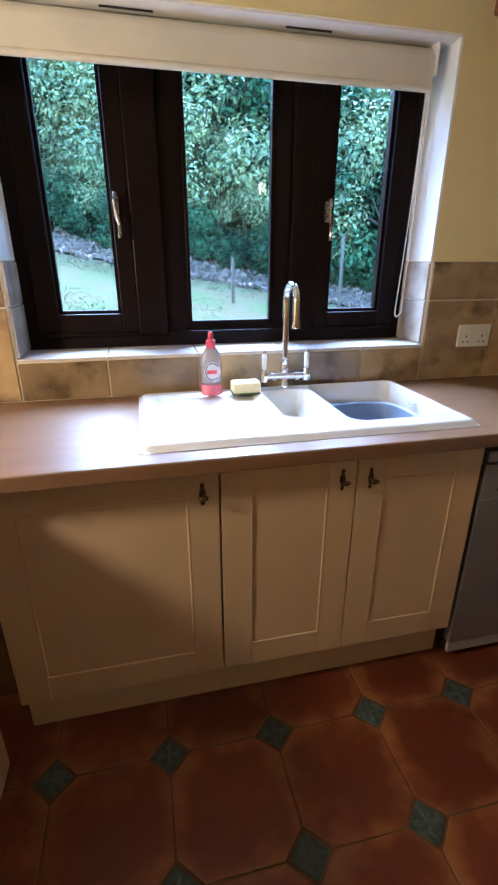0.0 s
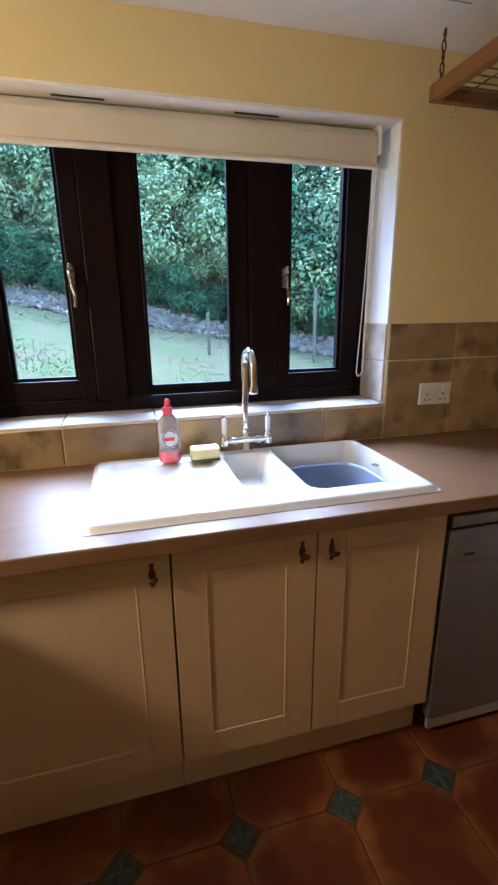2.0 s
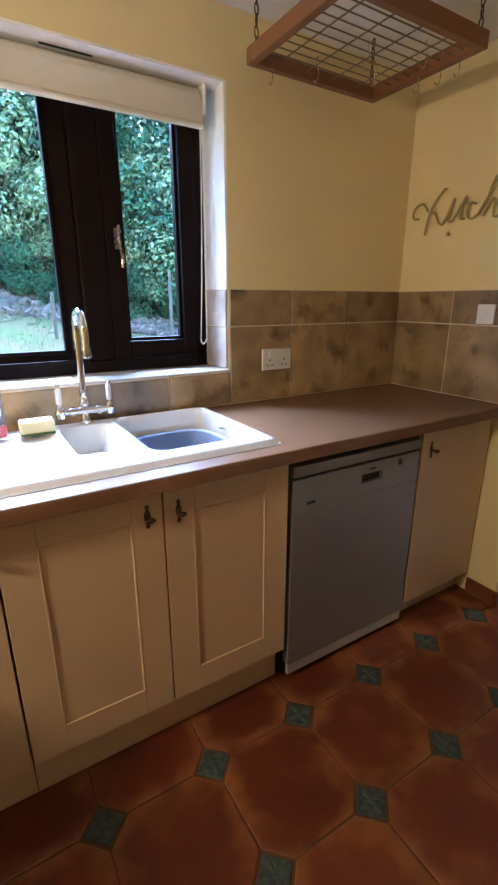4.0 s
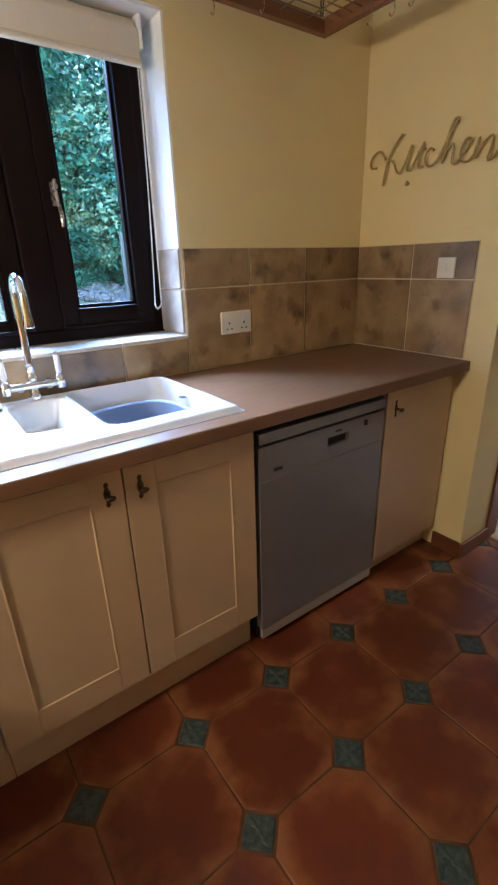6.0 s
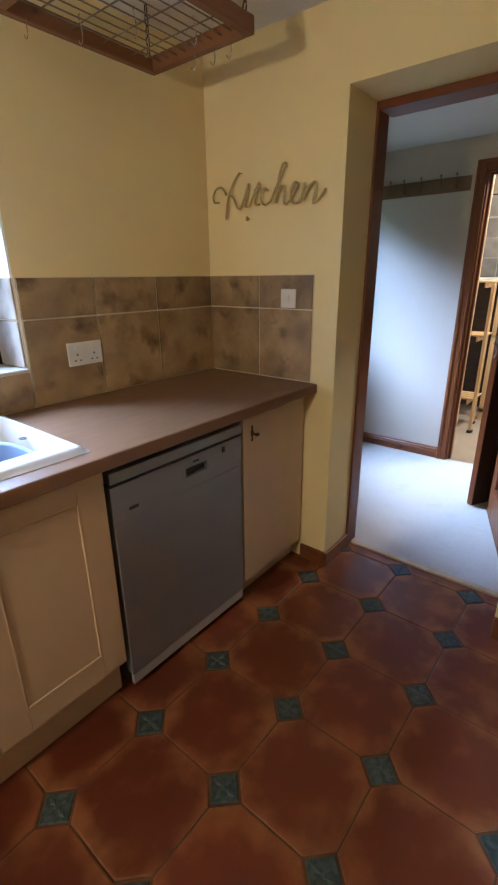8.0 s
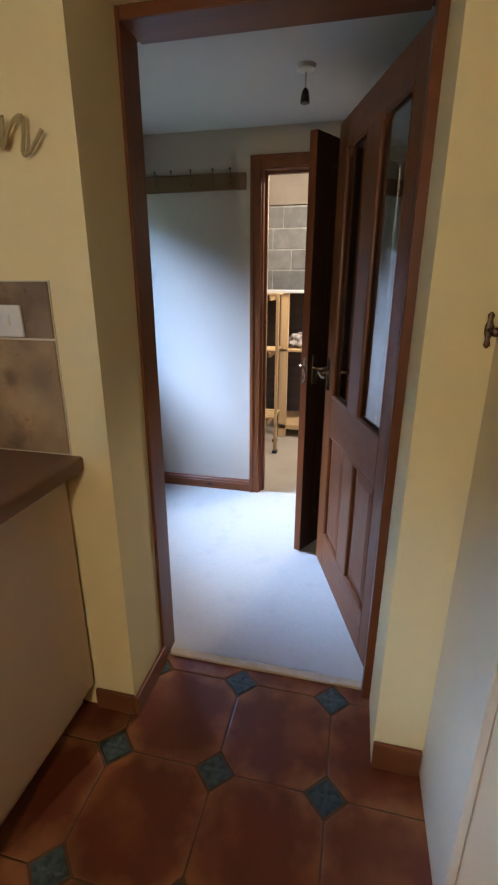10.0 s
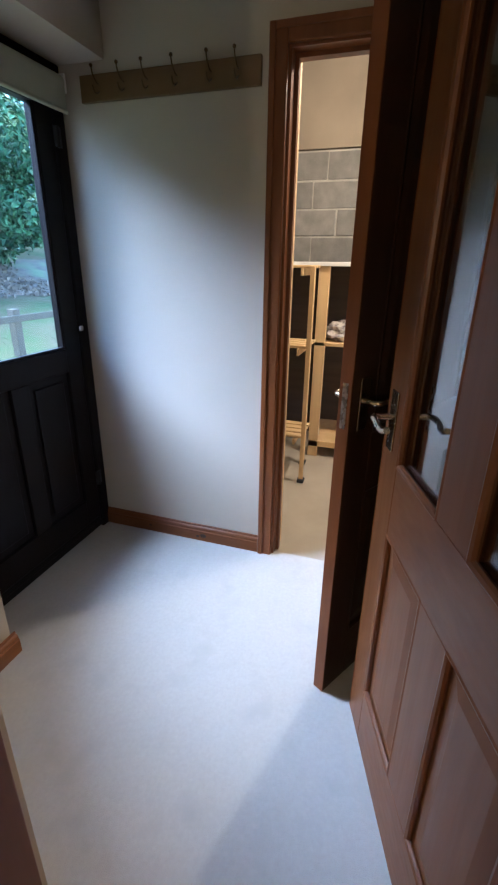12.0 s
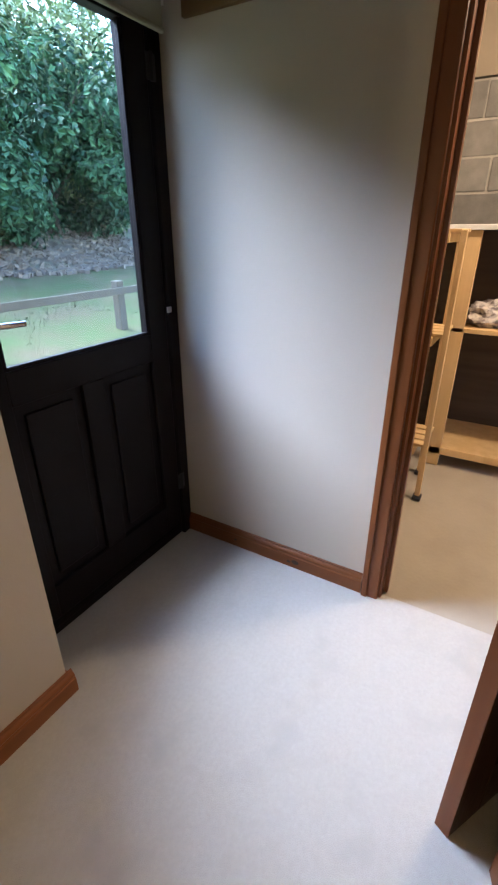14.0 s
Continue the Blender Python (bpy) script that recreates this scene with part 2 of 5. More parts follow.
M["bottle"].node_tree.nodes["Principled BSDF"].inputs["Transmission Weight"].default_value = 0.7
M["yellow"] = material("yellow_sponge", (0.78, 0.70, 0.38), 0.95, bump=0.6, bump_scale=200)
M["green_pad"] = material("green_scourer", (0.10, 0.16, 0.06), 0.95, bump=0.6, bump_scale=300)
M["white_paint"] = material("white_label", (0.75, 0.75, 0.74), 0.5)
M["navy"] = material("navy_print", (0.05, 0.05, 0.12), 0.5)
M["wire"] = material("rack_wire", (0.30, 0.25, 0.17), 0.4, 0.9)
M["gold"] = material("dull_gold_wire", (0.40, 0.31, 0.11), 0.6, 0.0)
M["cloth"] = material("pale_patterned_cloth", (0.55, 0.50, 0.46), 0.95, color2=(0.2, 0.17, 0.17), scale=30, amount=0.15, bump=0.4)


# ---- building helpers ----
WM = {}


def box(bm, x0, x1, y0, y1, z0, z1, bevel=0.0):
    made = bmesh.ops.create_cube(bm, size=1.0, matrix=Matrix.Translation(((x0 + x1) / 2, (y0 + y1) / 2, (z0 + z1) / 2))
                                 @ Matrix.Diagonal((abs(x1 - x0), abs(y1 - y0), abs(z1 - z0), 1)))
    if bevel:
        edges = list({e for v in made["verts"] for e in v.link_edges})
        bmesh.ops.bevel(bm, geom=edges, offset=bevel, segments=2, affect="EDGES", profile=0.5)
    return bm


def boxes(*rows, bevel=0.0):
    bm = bmesh.new()
    for r in rows:
        box(bm, *r, bevel=bevel)
    return bm


def rod(bm, a, b, r, r2=None, seg=12):
    a, b = Vector(a), Vector(b)
    q = (b - a).to_track_quat("Z", "Y").to_matrix().to_4x4()
    bmesh.ops.create_cone(bm, cap_ends=True, segments=seg, radius1=r, radius2=r if r2 is None else r2, depth=(b - a).length,
                          matrix=Matrix.Translation((a + b) / 2) @ q)
    return bm


def lathe(bm, profile, centre, seg=24):
    """Turn (radius, height) pairs round a vertical axis."""
    cx, cy, cz = centre
    rings = []
    for r, z in profile:
        rings.append([bm.verts.new((cx + r * math.cos(2 * math.pi * k / seg), cy + r * math.sin(2 * math.pi * k / seg), cz + z)) for k in range(seg)])
    for p, q in zip(rings, rings[1:]):
        for k in range(seg):
            bm.faces.new((p[k], p[(k + 1) % seg], q[(k + 1) % seg], q[k]))
    if profile[0][0] > 0:
        bm.faces.new(rings[0][::-1])
    if profile[-1][0] > 0:
        bm.faces.new(rings[-1])
    return bm


def tube(points, r, closed=False, seg=8):
    """A pipe along points, as a mesh."""
    bm = bmesh.new()
    pts = [Vector(p) for p in points]
    n = len(pts)
    rings = []
    up = Vector((0.13, 0.21, 1)).normalized()
    for i, p in enumerate(pts):
        a = pts[(i - 1) % n] if closed or i else p
        b = pts[(i + 1) % n] if closed or i < n - 1 else p
        d = (b - a).normalized()
        s = d.cross(up)
        if s.length < 1e-3:
            s = d.cross(Vector((1, 0, 0)))
        s.normalize()
        u = s.cross(d)
        rings.append([bm.verts.new(p + r * (math.cos(2 * math.pi * k / seg) * s + math.sin(2 * math.pi * k / seg) * u)) for k in range(seg)])
    pairs = list(zip(rings, rings[1:])) + ([(rings[-1], rings[0])] if closed else [])
    for p, q in pairs:
        for k in range(seg):
            bm.faces.new((p[k], p[(k + 1) % seg], q[(k + 1) % seg], q[k]))
    if not closed:
        bm.faces.new(rings[0][::-1])
        bm.faces.new(rings[-1])
    bmesh.ops.recalc_face_normals(bm, faces=bm.faces)
    return bm


def spline(points, steps=6, closed=False):
    """Catmull-Rom points through the given ones."""
    p = [Vector(q) for q in points]
    n = len(p)
    out = []
    for i in range(n if closed else n - 1):
        a, b, c, d = (p[(i - 1) % n] if closed or i else p[i], p[i], p[(i + 1) % n],
                      p[(i + 2) % n] if closed or i + 2 < n else p[(i + 1) % n])
        for k in range(steps):
            t = k / steps
            out.append(0.5 * (2 * b + (c - a) * t + (2 * a - 5 * b + 4 * c - d) * t * t + (3 * b - a - 3 * c + d) * t ** 3))
    return out if closed else out + [p[-1]]


def mesh_of(name, bm, mat, smooth=False):
    me = bpy.data.meshes.new(name)
    bmesh.ops.recalc_face_normals(bm, faces=bm.faces)
    bm.to_mesh(me)
    bm.free()
    me.materials.append(mat)
    if smooth:
        me.shade_smooth()
        me.set_sharp_from_angle(angle=radians(42))
    return me


def thing(name, at, label, category, group="", kind="", turn=0.0):
    """An empty at a thing's base."""
    ob = new(name)
    ob.empty_display_size = 0.1
    ob.matrix_basis = pose(*at, 0, 0, turn)
    WM[ob] = ob.matrix_basis.copy()
    return tagged(ob, label, category, group, kind)


def part(name, bm, mat, parent, label="", smooth=False, local=False):
    """One mesh under a thing or a part; local: its coordinates are the parent's own."""
    ob = new(name, mesh_of(name, bm, mat, smooth))
    ob.parent = parent
    if local:
        WM[ob] = WM[parent].copy()
    else:
        ob.matrix_parent_inverse = WM[parent].inverted()
        WM[ob] = Matrix.Identity(4)
    if label:
        ob["label"] = label
    return ob


def single(name, bm, mat, label="", category="", kind="", smooth=False, group=""):
    ob = new(name, mesh_of(name, bm, mat, smooth))
    WM[ob] = Matrix.Identity(4)
    return tagged(ob, label, category, group, kind)


# ---- the shell ----
WX, EX, NY, SY, KC = -1.2, 2.71, 2.31, -2.0, 2.245      # kitchen faces and ceiling
HX0, HX1, HY, HC = 3.06, 4.487, 2.258, 2.17             # hall faces and ceiling
OUT = 2.64                                              # outer face of the window wall

# window wall, with the kitchen window and the recessed outer door
single("wall_north", boxes(
    (WX, 0.25, NY, OUT, 0, KC + 0.05), (1.75, EX + 0.01, NY, OUT, 0, KC + 0.05), (0.25, 1.75, NY, OUT, 0, 1.045), (0.25, 1.75, NY, OUT, 2.04, KC + 0.05)),
    M["wall"], "cream painted kitchen wall with a deep window recess", "wall", "structure")
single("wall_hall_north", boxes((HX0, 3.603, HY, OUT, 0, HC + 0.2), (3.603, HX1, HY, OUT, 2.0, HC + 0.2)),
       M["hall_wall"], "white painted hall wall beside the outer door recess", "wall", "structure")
# wall between kitchen and hall, with the doorway
single("wall_east", boxes((EX, 2.934, 1.604, OUT - 0.002, 0, KC + 0.05), (2.934, HX0, 1.632, OUT - 0.002, 0, KC + 0.05), (EX, 2.934, SY, 0.84, 0, KC + 0.05), (2.934, HX0, SY, 0.79, 0, KC + 0.05), (EX, 2.934, 0.84, 1.604, 1.988, KC + 0.05), (2.934, HX0, 0.79, 1.632, 1.988, KC + 0.05)),
       M["wall"], "cream painted wall with a deep doorway to the hall", "wall", "structure")
single("wall_west", boxes((WX - 0.2, WX, SY, OUT, 0, KC + 0.05)), M["wall"], "cream painted end wall", "wall", "structure")
single("wall_south", boxes((WX - 0.2, EX + 0.2, SY - 0.2, SY, 0, KC + 0.05)), M["wall"], "cream painted back wall", "wall", "structure")
single("ceiling", boxes((WX - 0.2, EX + 0.1, SY - 0.2, OUT, KC, KC + 0.12)), M["ceiling"], "pale painted kitchen ceiling", "ceiling", "structure")
single("ceiling_joint", boxes((0.3, 1.80, 2.079, 2.0835, KC - 0.0012, KC + 0.002)), M["mortar"], "thin grey joint line in the kitchen ceiling", "ceiling joint", "structure")
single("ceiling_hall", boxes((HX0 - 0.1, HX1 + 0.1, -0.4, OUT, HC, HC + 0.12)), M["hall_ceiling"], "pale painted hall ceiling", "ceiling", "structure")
D2A, D2B, D2T = 0.80, 1.545, 1.965                        # cupboard doorway
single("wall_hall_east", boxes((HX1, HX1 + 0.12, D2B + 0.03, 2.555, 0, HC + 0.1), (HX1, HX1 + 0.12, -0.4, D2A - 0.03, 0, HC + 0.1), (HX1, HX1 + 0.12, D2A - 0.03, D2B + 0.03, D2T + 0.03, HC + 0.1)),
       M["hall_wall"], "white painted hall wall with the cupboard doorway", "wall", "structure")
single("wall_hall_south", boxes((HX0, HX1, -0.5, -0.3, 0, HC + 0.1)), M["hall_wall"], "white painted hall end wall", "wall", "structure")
single("floor_hall", boxes((2.987, HX1 + 0.02, -0.4, OUT, -0.12, 0.006)), M["carpet"], "pale grey carpet on the hall floor", "floor", "structure")
floor = single("floor", boxes((WX - 0.2, 2.985, SY - 0.2, OUT, -0.14, -0.004)), M["floor_grout"], "terracotta tiled kitchen floor with green inserts", "floor", "structure")

# store behind the hall
single("floor_store", boxes((HX1 + 0.02, 7.0, -0.8, 2.5, -0.12, -0.004)), M["concrete"], "dusty concrete store floor", "floor", "structure")
single("ceiling_store", boxes((HX1 + 0.1, 7.0, -0.8, 2.6, 2.75, 2.85)), M["ceiling"], "plain store ceiling", "ceiling", "structure")
single("wall_store_north", boxes((HX1 + 0.12, 7.0, 2.2, 2.4, 0, 2.8)), M["mortar"], "grey block store wall", "wall", "structure")
single("wall_store_south", boxes((HX1 + 0.12, 7.0, -0.8, -0.6, 0, 2.8)), M["mortar"], "grey block store side wall", "wall", "structure")
single("wall_store_head", boxes((HX1 + 0.0, HX1 + 0.12, -0.8, 2.4, HC + 0.12, 2.8)), M["mortar"], "grey block wall above the store door", "wall", "structure")
wall_block = single("wall_store_east", boxes((6.698, 6.9, -0.8, 2.4, 0, 2.12)), M["mortar"], "grey concrete block wall with pale mortar", "wall", "structure")
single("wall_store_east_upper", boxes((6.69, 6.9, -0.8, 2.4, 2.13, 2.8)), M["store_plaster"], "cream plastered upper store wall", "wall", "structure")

# ---- outdoors ----
def ground_z(x, y):
    """Lawn that rises from the house to a steeper bank and falls along the house."""
    side = -0.18 * (max(-1.0, min(x, 4.0)) - 1.5)
    return 0.46 + 0.14 * (max(2.7, min(y, 8.0)) - 2.7) + 0.3 * max(0.0, min(y, 11.0) - 8.0) + side


def sheet(x0, x1, y0, y1, nx, ny, lift=0.0, rough=0.03):
    bm = bmesh.new()
    rows = []
    for j in range(ny + 1):
        y = y0 + (y1 - y0) * j / ny
        rows.append([bm.verts.new((x, y, ground_z(x, y) + lift + rough * noise.noise(Vector((x * 0.9, y * 0.9, lift * 50)))))
                     for x in (x0 + (x1 - x0) * i / nx for i in range(nx + 1))])
    for a, b in zip(rows, rows[1:]):
        for i in range(nx):
            bm.faces.new((a[i], a[i + 1], b[i + 1], b[i]))
    return bm


gbm = sheet(-14, 20, 2.66, 16, 68, 54)
box(gbm, -300, 300, 15.9, 400, 0.4, 1.72)
single("ground", gbm, M["lawn"], "rising lawn behind the house", "lawn", "structure", smooth=True)
single("far_ground", boxes((-300, 300, -300, 2.6, -0.6, -0.16)), M["lawn"], "level ground around the house", "ground", "structure")
single("slate_bank", sheet(-9, 14, 7.6, 9.8, 46, 10, 0.03, 0.07), M["slate"], "bank of loose grey slate below the bushes", "gravel", "stuff", smooth=True)


# ---- bushes, trees and fence ----
def leaves(rng, count, radius, size, squash=0.85, mat="leaf"):
    """A crown of small folded leaves in uneven clumps."""
    verts, faces = [], []
    lumps = [(Vector((rng.gauss(0, 1), rng.gauss(0, 1), rng.gauss(0, 1))).normalized() * radius * rng.uniform(0.35, 1.0), radius * rng.uniform(0.18, 0.42)) for _ in range(34)]
    for _ in range(count):
        c, r = rng.choice(lumps)
        d = Vector((rng.gauss(0, 1), rng.gauss(0, 1), rng.gauss(0, 1))).normalized()
        p = c + d * r * rng.uniform(0.55, 1.05)
        p.z *= squash
        n = (d + Vector((rng.gauss(0, 0.5), rng.gauss(0, 0.5), 0.5 + rng.gauss(0, 0.4)))).normalized()
        t = n.orthogonal().normalized()
        t.rotate(Matrix.Rotation(rng.uniform(0, 6.28), 3, n))
        w = n.cross(t)
        s = size * rng.uniform(0.6, 1.25)
        k = len(verts)
        verts += [p, p + t * s * 0.5 + w * s * 0.28 + n * s * 0.1, p + t * s - n * s * 0.12, p + t * s * 0.5 - w * s * 0.28 + n * s * 0.1]
        faces += [(k, k + 1, k + 2), (k, k + 2, k + 3)]
    me = bpy.data.meshes.new("crown")
    me.from_pydata(verts, [], faces)
    me.materials.append(M[mat])
    return me


def bush(at, radius, count, size, seed, label, mat="leaf", group="bushes on the bank"):
    rng = random.Random(seed)
    root = thing("bush", at, label, "bush", group)
    h = radius * 0.78
    bm = bmesh.new()
    rod(bm, (0, 0, -0.3), (0.03, 0.02, h), 0.09, 0.04, 8)
    for k in range(7):
        a = k * 0.9 + rng.uniform(0, 0.5)
        z = h * rng.uniform(0.15, 0.7)
        rod(bm, (0.01, 0.01, z), (math.cos(a) * radius * 0.75, math.sin(a) * radius * 0.75, z + radius * rng.uniform(0.3, 0.8)), 0.035, 0.008, 6)
    part("trunk", bm, M["bark"], root, local=True)
    crown = new("crown", leaves(rng, count, radius, size, mat=mat))
    crown.parent = root
    crown.location = (0, 0, h)
    return root


BUSH_A = bush((-0.8, 10.0, ground_z(-0.8, 10.0)), 1.5, 17000, 0.09, 3, "dense green bush on the slate bank")
BUSH_B = bush((1.6, 9.9, ground_z(1.6, 9.9)), 1.5, 17000, 0.088, 4, "dense green bush on the slate bank")
BUSH_C = bush((5.3, 8.9, ground_z(5.3, 8.9)), 1.6, 15000, 0.125, 5, "broad-leaved evergreen bush behind the fence", "dark_leaf")
rng = random.Random(11)
for src, x, y, sc in ((BUSH_B, -3.2, 9.8, 1.1), (BUSH_A, -5.4, 10.2, 1.25), (BUSH_A, 3.5, 9.9, 1.1), (BUSH_C, 7.4, 9.3, 1.1), (BUSH_C, 9.6, 9.6, 1.2),
                      (BUSH_B, 0.4, 11.6, 1.5), (BUSH_A, -2.2, 11.6, 1.5), (BUSH_C, 2.9, 11.4, 1.45), (BUSH_B, 5.6, 11.3, 1.5), (BUSH_C, 8.4, 11.5, 1.5),
                      (BUSH_A, -5.0, 12.0, 1.6), (BUSH_B, 11.2, 11.0, 1.6), (BUSH_C, 6.4, 8.7, 0.8), (BUSH_A, 0.3, 9.5, 0.6), (BUSH_B, 2.6, 9.5, 0.65), (BUSH_A, -1.9, 9.4, 0.6), (BUSH_B, 4.2, 9.3, 0.6)):
    copy_thing(src, pose(x, y, ground_z(x, y) - 0.05, 0, 0, rng.uniform(0, 360)) @ Matrix.Scale(sc, 4))
for k in range(17):
    x = -3.6 + k * 0.62 + 0.2 * math.sin(k * 5.1)
    y = 8.75 + 0.22 * math.sin(k * 2.7)
    copy_thing(BUSH_C, pose(x, y + 0.15, ground_z(x, y) - 0.15, 0, 0, k * 71) @ Matrix.Scale(0.33 + 0.08 * math.sin(k * 1.9), 4))
TREE = bush((1.0, 14.2, ground_z(1.0, 14.2) + 0.9), 2.6, 11000, 0.2, 9, "tall dark green tree behind the bushes", group="trees behind the bushes")
for x, y, sc in ((-4.4, 14.5, 1.0), (5.8, 14.0, 1.05), (10.4, 14.2, 1.0), (-9.0, 14.6, 1.1), (15.0, 14.0, 1.1)):
    copy_thing(TREE, pose(x, y, ground_z(x, y) + 0.9, 0, 0, rng.uniform(0, 360)) @ Matrix.Scale(sc, 4))
for k in range(15):
    x = -6.5 + k * 1.25
    copy_thing(BUSH_B if k % 2 else BUSH_A, pose(x, 12.8 + 0.5 * math.sin(k * 2.3), ground_z(x, 12.8) - 0.1, 0, 0, k * 67) @ Matrix.Scale(1.0 + 0.15 * math.sin(k), 4))
wv, wf = [], []
for k in range(16000):
    p = Vector((rng.uniform(-16, 22), 16.2 + rng.uniform(-0.6, 0.6), 1.0 + 4.6 * rng.random() ** 0.9 + 0.8 * math.sin(k % 97)))
    t = Vector((rng.gauss(0, 1), rng.gauss(0, 0.6), rng.gauss(0, 1))).normalized()
    w = Vector((rng.gauss(0, 1), rng.gauss(0, 0.6), rng.gauss(0, 1))).normalized()
    q = len(wv)
    wv += [p, p + t * 0.22 + w * 0.14, p + t * 0.44, p + t * 0.22 - w * 0.14]
    wf += [(q, q + 1, q + 2), (q, q + 2, q + 3)]
me = bpy.data.meshes.new("far_woods")
me.from_pydata(wv, [], wf)
me.materials.append(M["leaf"])
tagged(new("far_woods", me), "dark leafy woodland edge behind the bushes", "woodland", kind="stuff")
M["post"] = wood("weathered_post", (0.13, 0.11, 0.075), (0.085, 0.07, 0.05), "z", 0.9)


def fence(name, posts, y, h):
    root = thing(name, (posts[0], y, ground_z(posts[0], y)), "low weathered timber post and rail fence", "fence")
    for x in posts:
        z = ground_z(x, y)
        part("post", boxes((x - 0.045, x + 0.045, y - 0.045, y + 0.045, z - 0.2, z + h), bevel=0.008), M["post"], root)
    for z in (h - 0.16,):
        part("rail", boxes((posts[0] - 0.3, posts[-1] + 0.3, y - 0.065, y - 0.045, ground_z(5, y) + z + 0.03, ground_z(5, y) + z + 0.1), bevel=0.005), M["post"], root)


fence("fence", (4.75, 6.62, 8.5), 5.0, 0.5)


def stake(x, y, h):
    z = ground_z(x, y)
    single("garden_stake", boxes((x - 0.018, x + 0.018, y - 0.018, y + 0.018, z - 0.1, z + h), bevel=0.006), M["post"], "thin pale timber stake standing in the sloping lawn", "stake", group="garden stakes")


stake(1.73, 6.2, 0.5)
stake(3.34, 6.8, 1.0)


M["grass"] = material("grass_blade", (0.09, 0.115, 0.036), 0.9, color2=(0.13, 0.115, 0.06), scale=1.6)
island_tint(M["grass"], 0.9, 1.2)
M["chip"] = material("slate_chip", (0.20, 0.15, 0.10), 0.95, color2=(0.085, 0.065, 0.043), scale=3)
island_tint(M["chip"], 0.75, 1.35)
gv, gf, cv, cf = [], [], [], []
for k in range(48000):
    x, y = rng.uniform(-2, 8), rng.uniform(3.8, 8.2)
    z = ground_z(x, y) - 0.01
    a, h = rng.uniform(0, 6.28), rng.uniform(0.012, 0.032)
    q = len(gv)
    gv += [(x - 0.005 * math.sin(a), y + 0.005 * math.cos(a), z), (x + 0.005 * math.sin(a), y - 0.005 * math.cos(a), z), (x + 1.6 * h * math.cos(a), y + 1.6 * h * math.sin(a), z + h)]
    gf.append((q, q + 1, q + 2))
for k in range(5000):
    x, y = rng.uniform(-4, 11), rng.uniform(7.5, 9.8)
    z = ground_z(x, y) + 0.05
    a, w = rng.uniform(0, 6.28), rng.uniform(0.02, 0.08)
    t1 = Vector((math.cos(a), math.sin(a), rng.gauss(0, 0.3))) * w
    t2 = Vector((-math.sin(a), math.cos(a), rng.gauss(0, 0.3))) * w * 0.6
    q = len(cv)
    p = Vector((x, y, z))
    cv += [p + t1, p + t2, p - t1, p - t2] + [v - Vector((0, 0, 0.05)) for v in (p + t1, p + t2, p - t1, p - t2)]
    cf += [(q, q + 1, q + 2, q + 3)] + [(q + i, q + (i + 1) % 4, q + 4 + (i + 1) % 4, q + 4 + i) for i in range(4)]
for nm, v, f, m, lab in (("grass", gv, gf, M["grass"], "short uneven grass on the sloping lawn"), ("slate_chips", cv, cf, M["chip"], "loose grey slate pieces on the bank")):
    me = bpy.data.meshes.new(nm)
    me.from_pydata(v, [], f)
    me.materials.append(m)
    tagged(new(nm, me), lab, nm.replace("_", " "), kind="stuff")

# ---- kitchen window ----
FY0, FY1 = 2.49, 2.56
win = thing("window_1", (1.0, 2.52, 1.06), "dark-stained timber window with three lights in a deep recess", "window", kind="structure")
DW = M["dark_wood"]
part("window_frame", boxes((0.25, 0.30, FY0, FY1, 1.05, 2.04), (1.70, 1.75, FY0, FY1, 1.05, 2.04), (0.30, 1.70, FY0, FY1, 1.99, 2.04),
                           (0.30, 1.70, FY0, FY1, 1.05, 1.10), bevel=0.004), DW, win)
part("mullion", boxes((0.655, 0.765, FY0 - 0.012, FY1, 1.10, 1.99), bevel=0.006), DW, win)
part("mullion", boxes((1.245, 1.345, FY0 - 0.012, FY1, 1.10, 1.99), bevel=0.006), DW, win)


def sash(x0, x1, z0, gx0, gx1, gz0, proud, name="sash"):
    ob = part(name, boxes((x0, gx0, FY0 - proud, FY1 - 0.01, z0, 1.99), (gx1, x1, FY0 - proud, FY1 - 0.01, z0, 1.99),
                          (gx0, gx1, FY0 - proud, FY1 - 0.01, z0, gz0), (gx0, gx1, FY0 - proud, FY1 - 0.01, 1.965, 1.99), bevel=0.004), DW, win)
    part("glazing_bead", boxes((gx0, gx0 + 0.012, FY0 + 0.004, FY0 + 0.03, gz0, 1.965), (gx1 - 0.012, gx1, FY0 + 0.004, FY0 + 0.03, gz0, 1.965),
                               (gx0, gx1, FY0 + 0.004, FY0 + 0.03, gz0, gz0 + 0.012), bevel=0.002), DW, ob)
    p = part("pane", boxes((gx0, gx1, 2.528, 2.532, gz0, 1.965)), M["glass"], ob)
    p.visible_shadow = False
    return ob


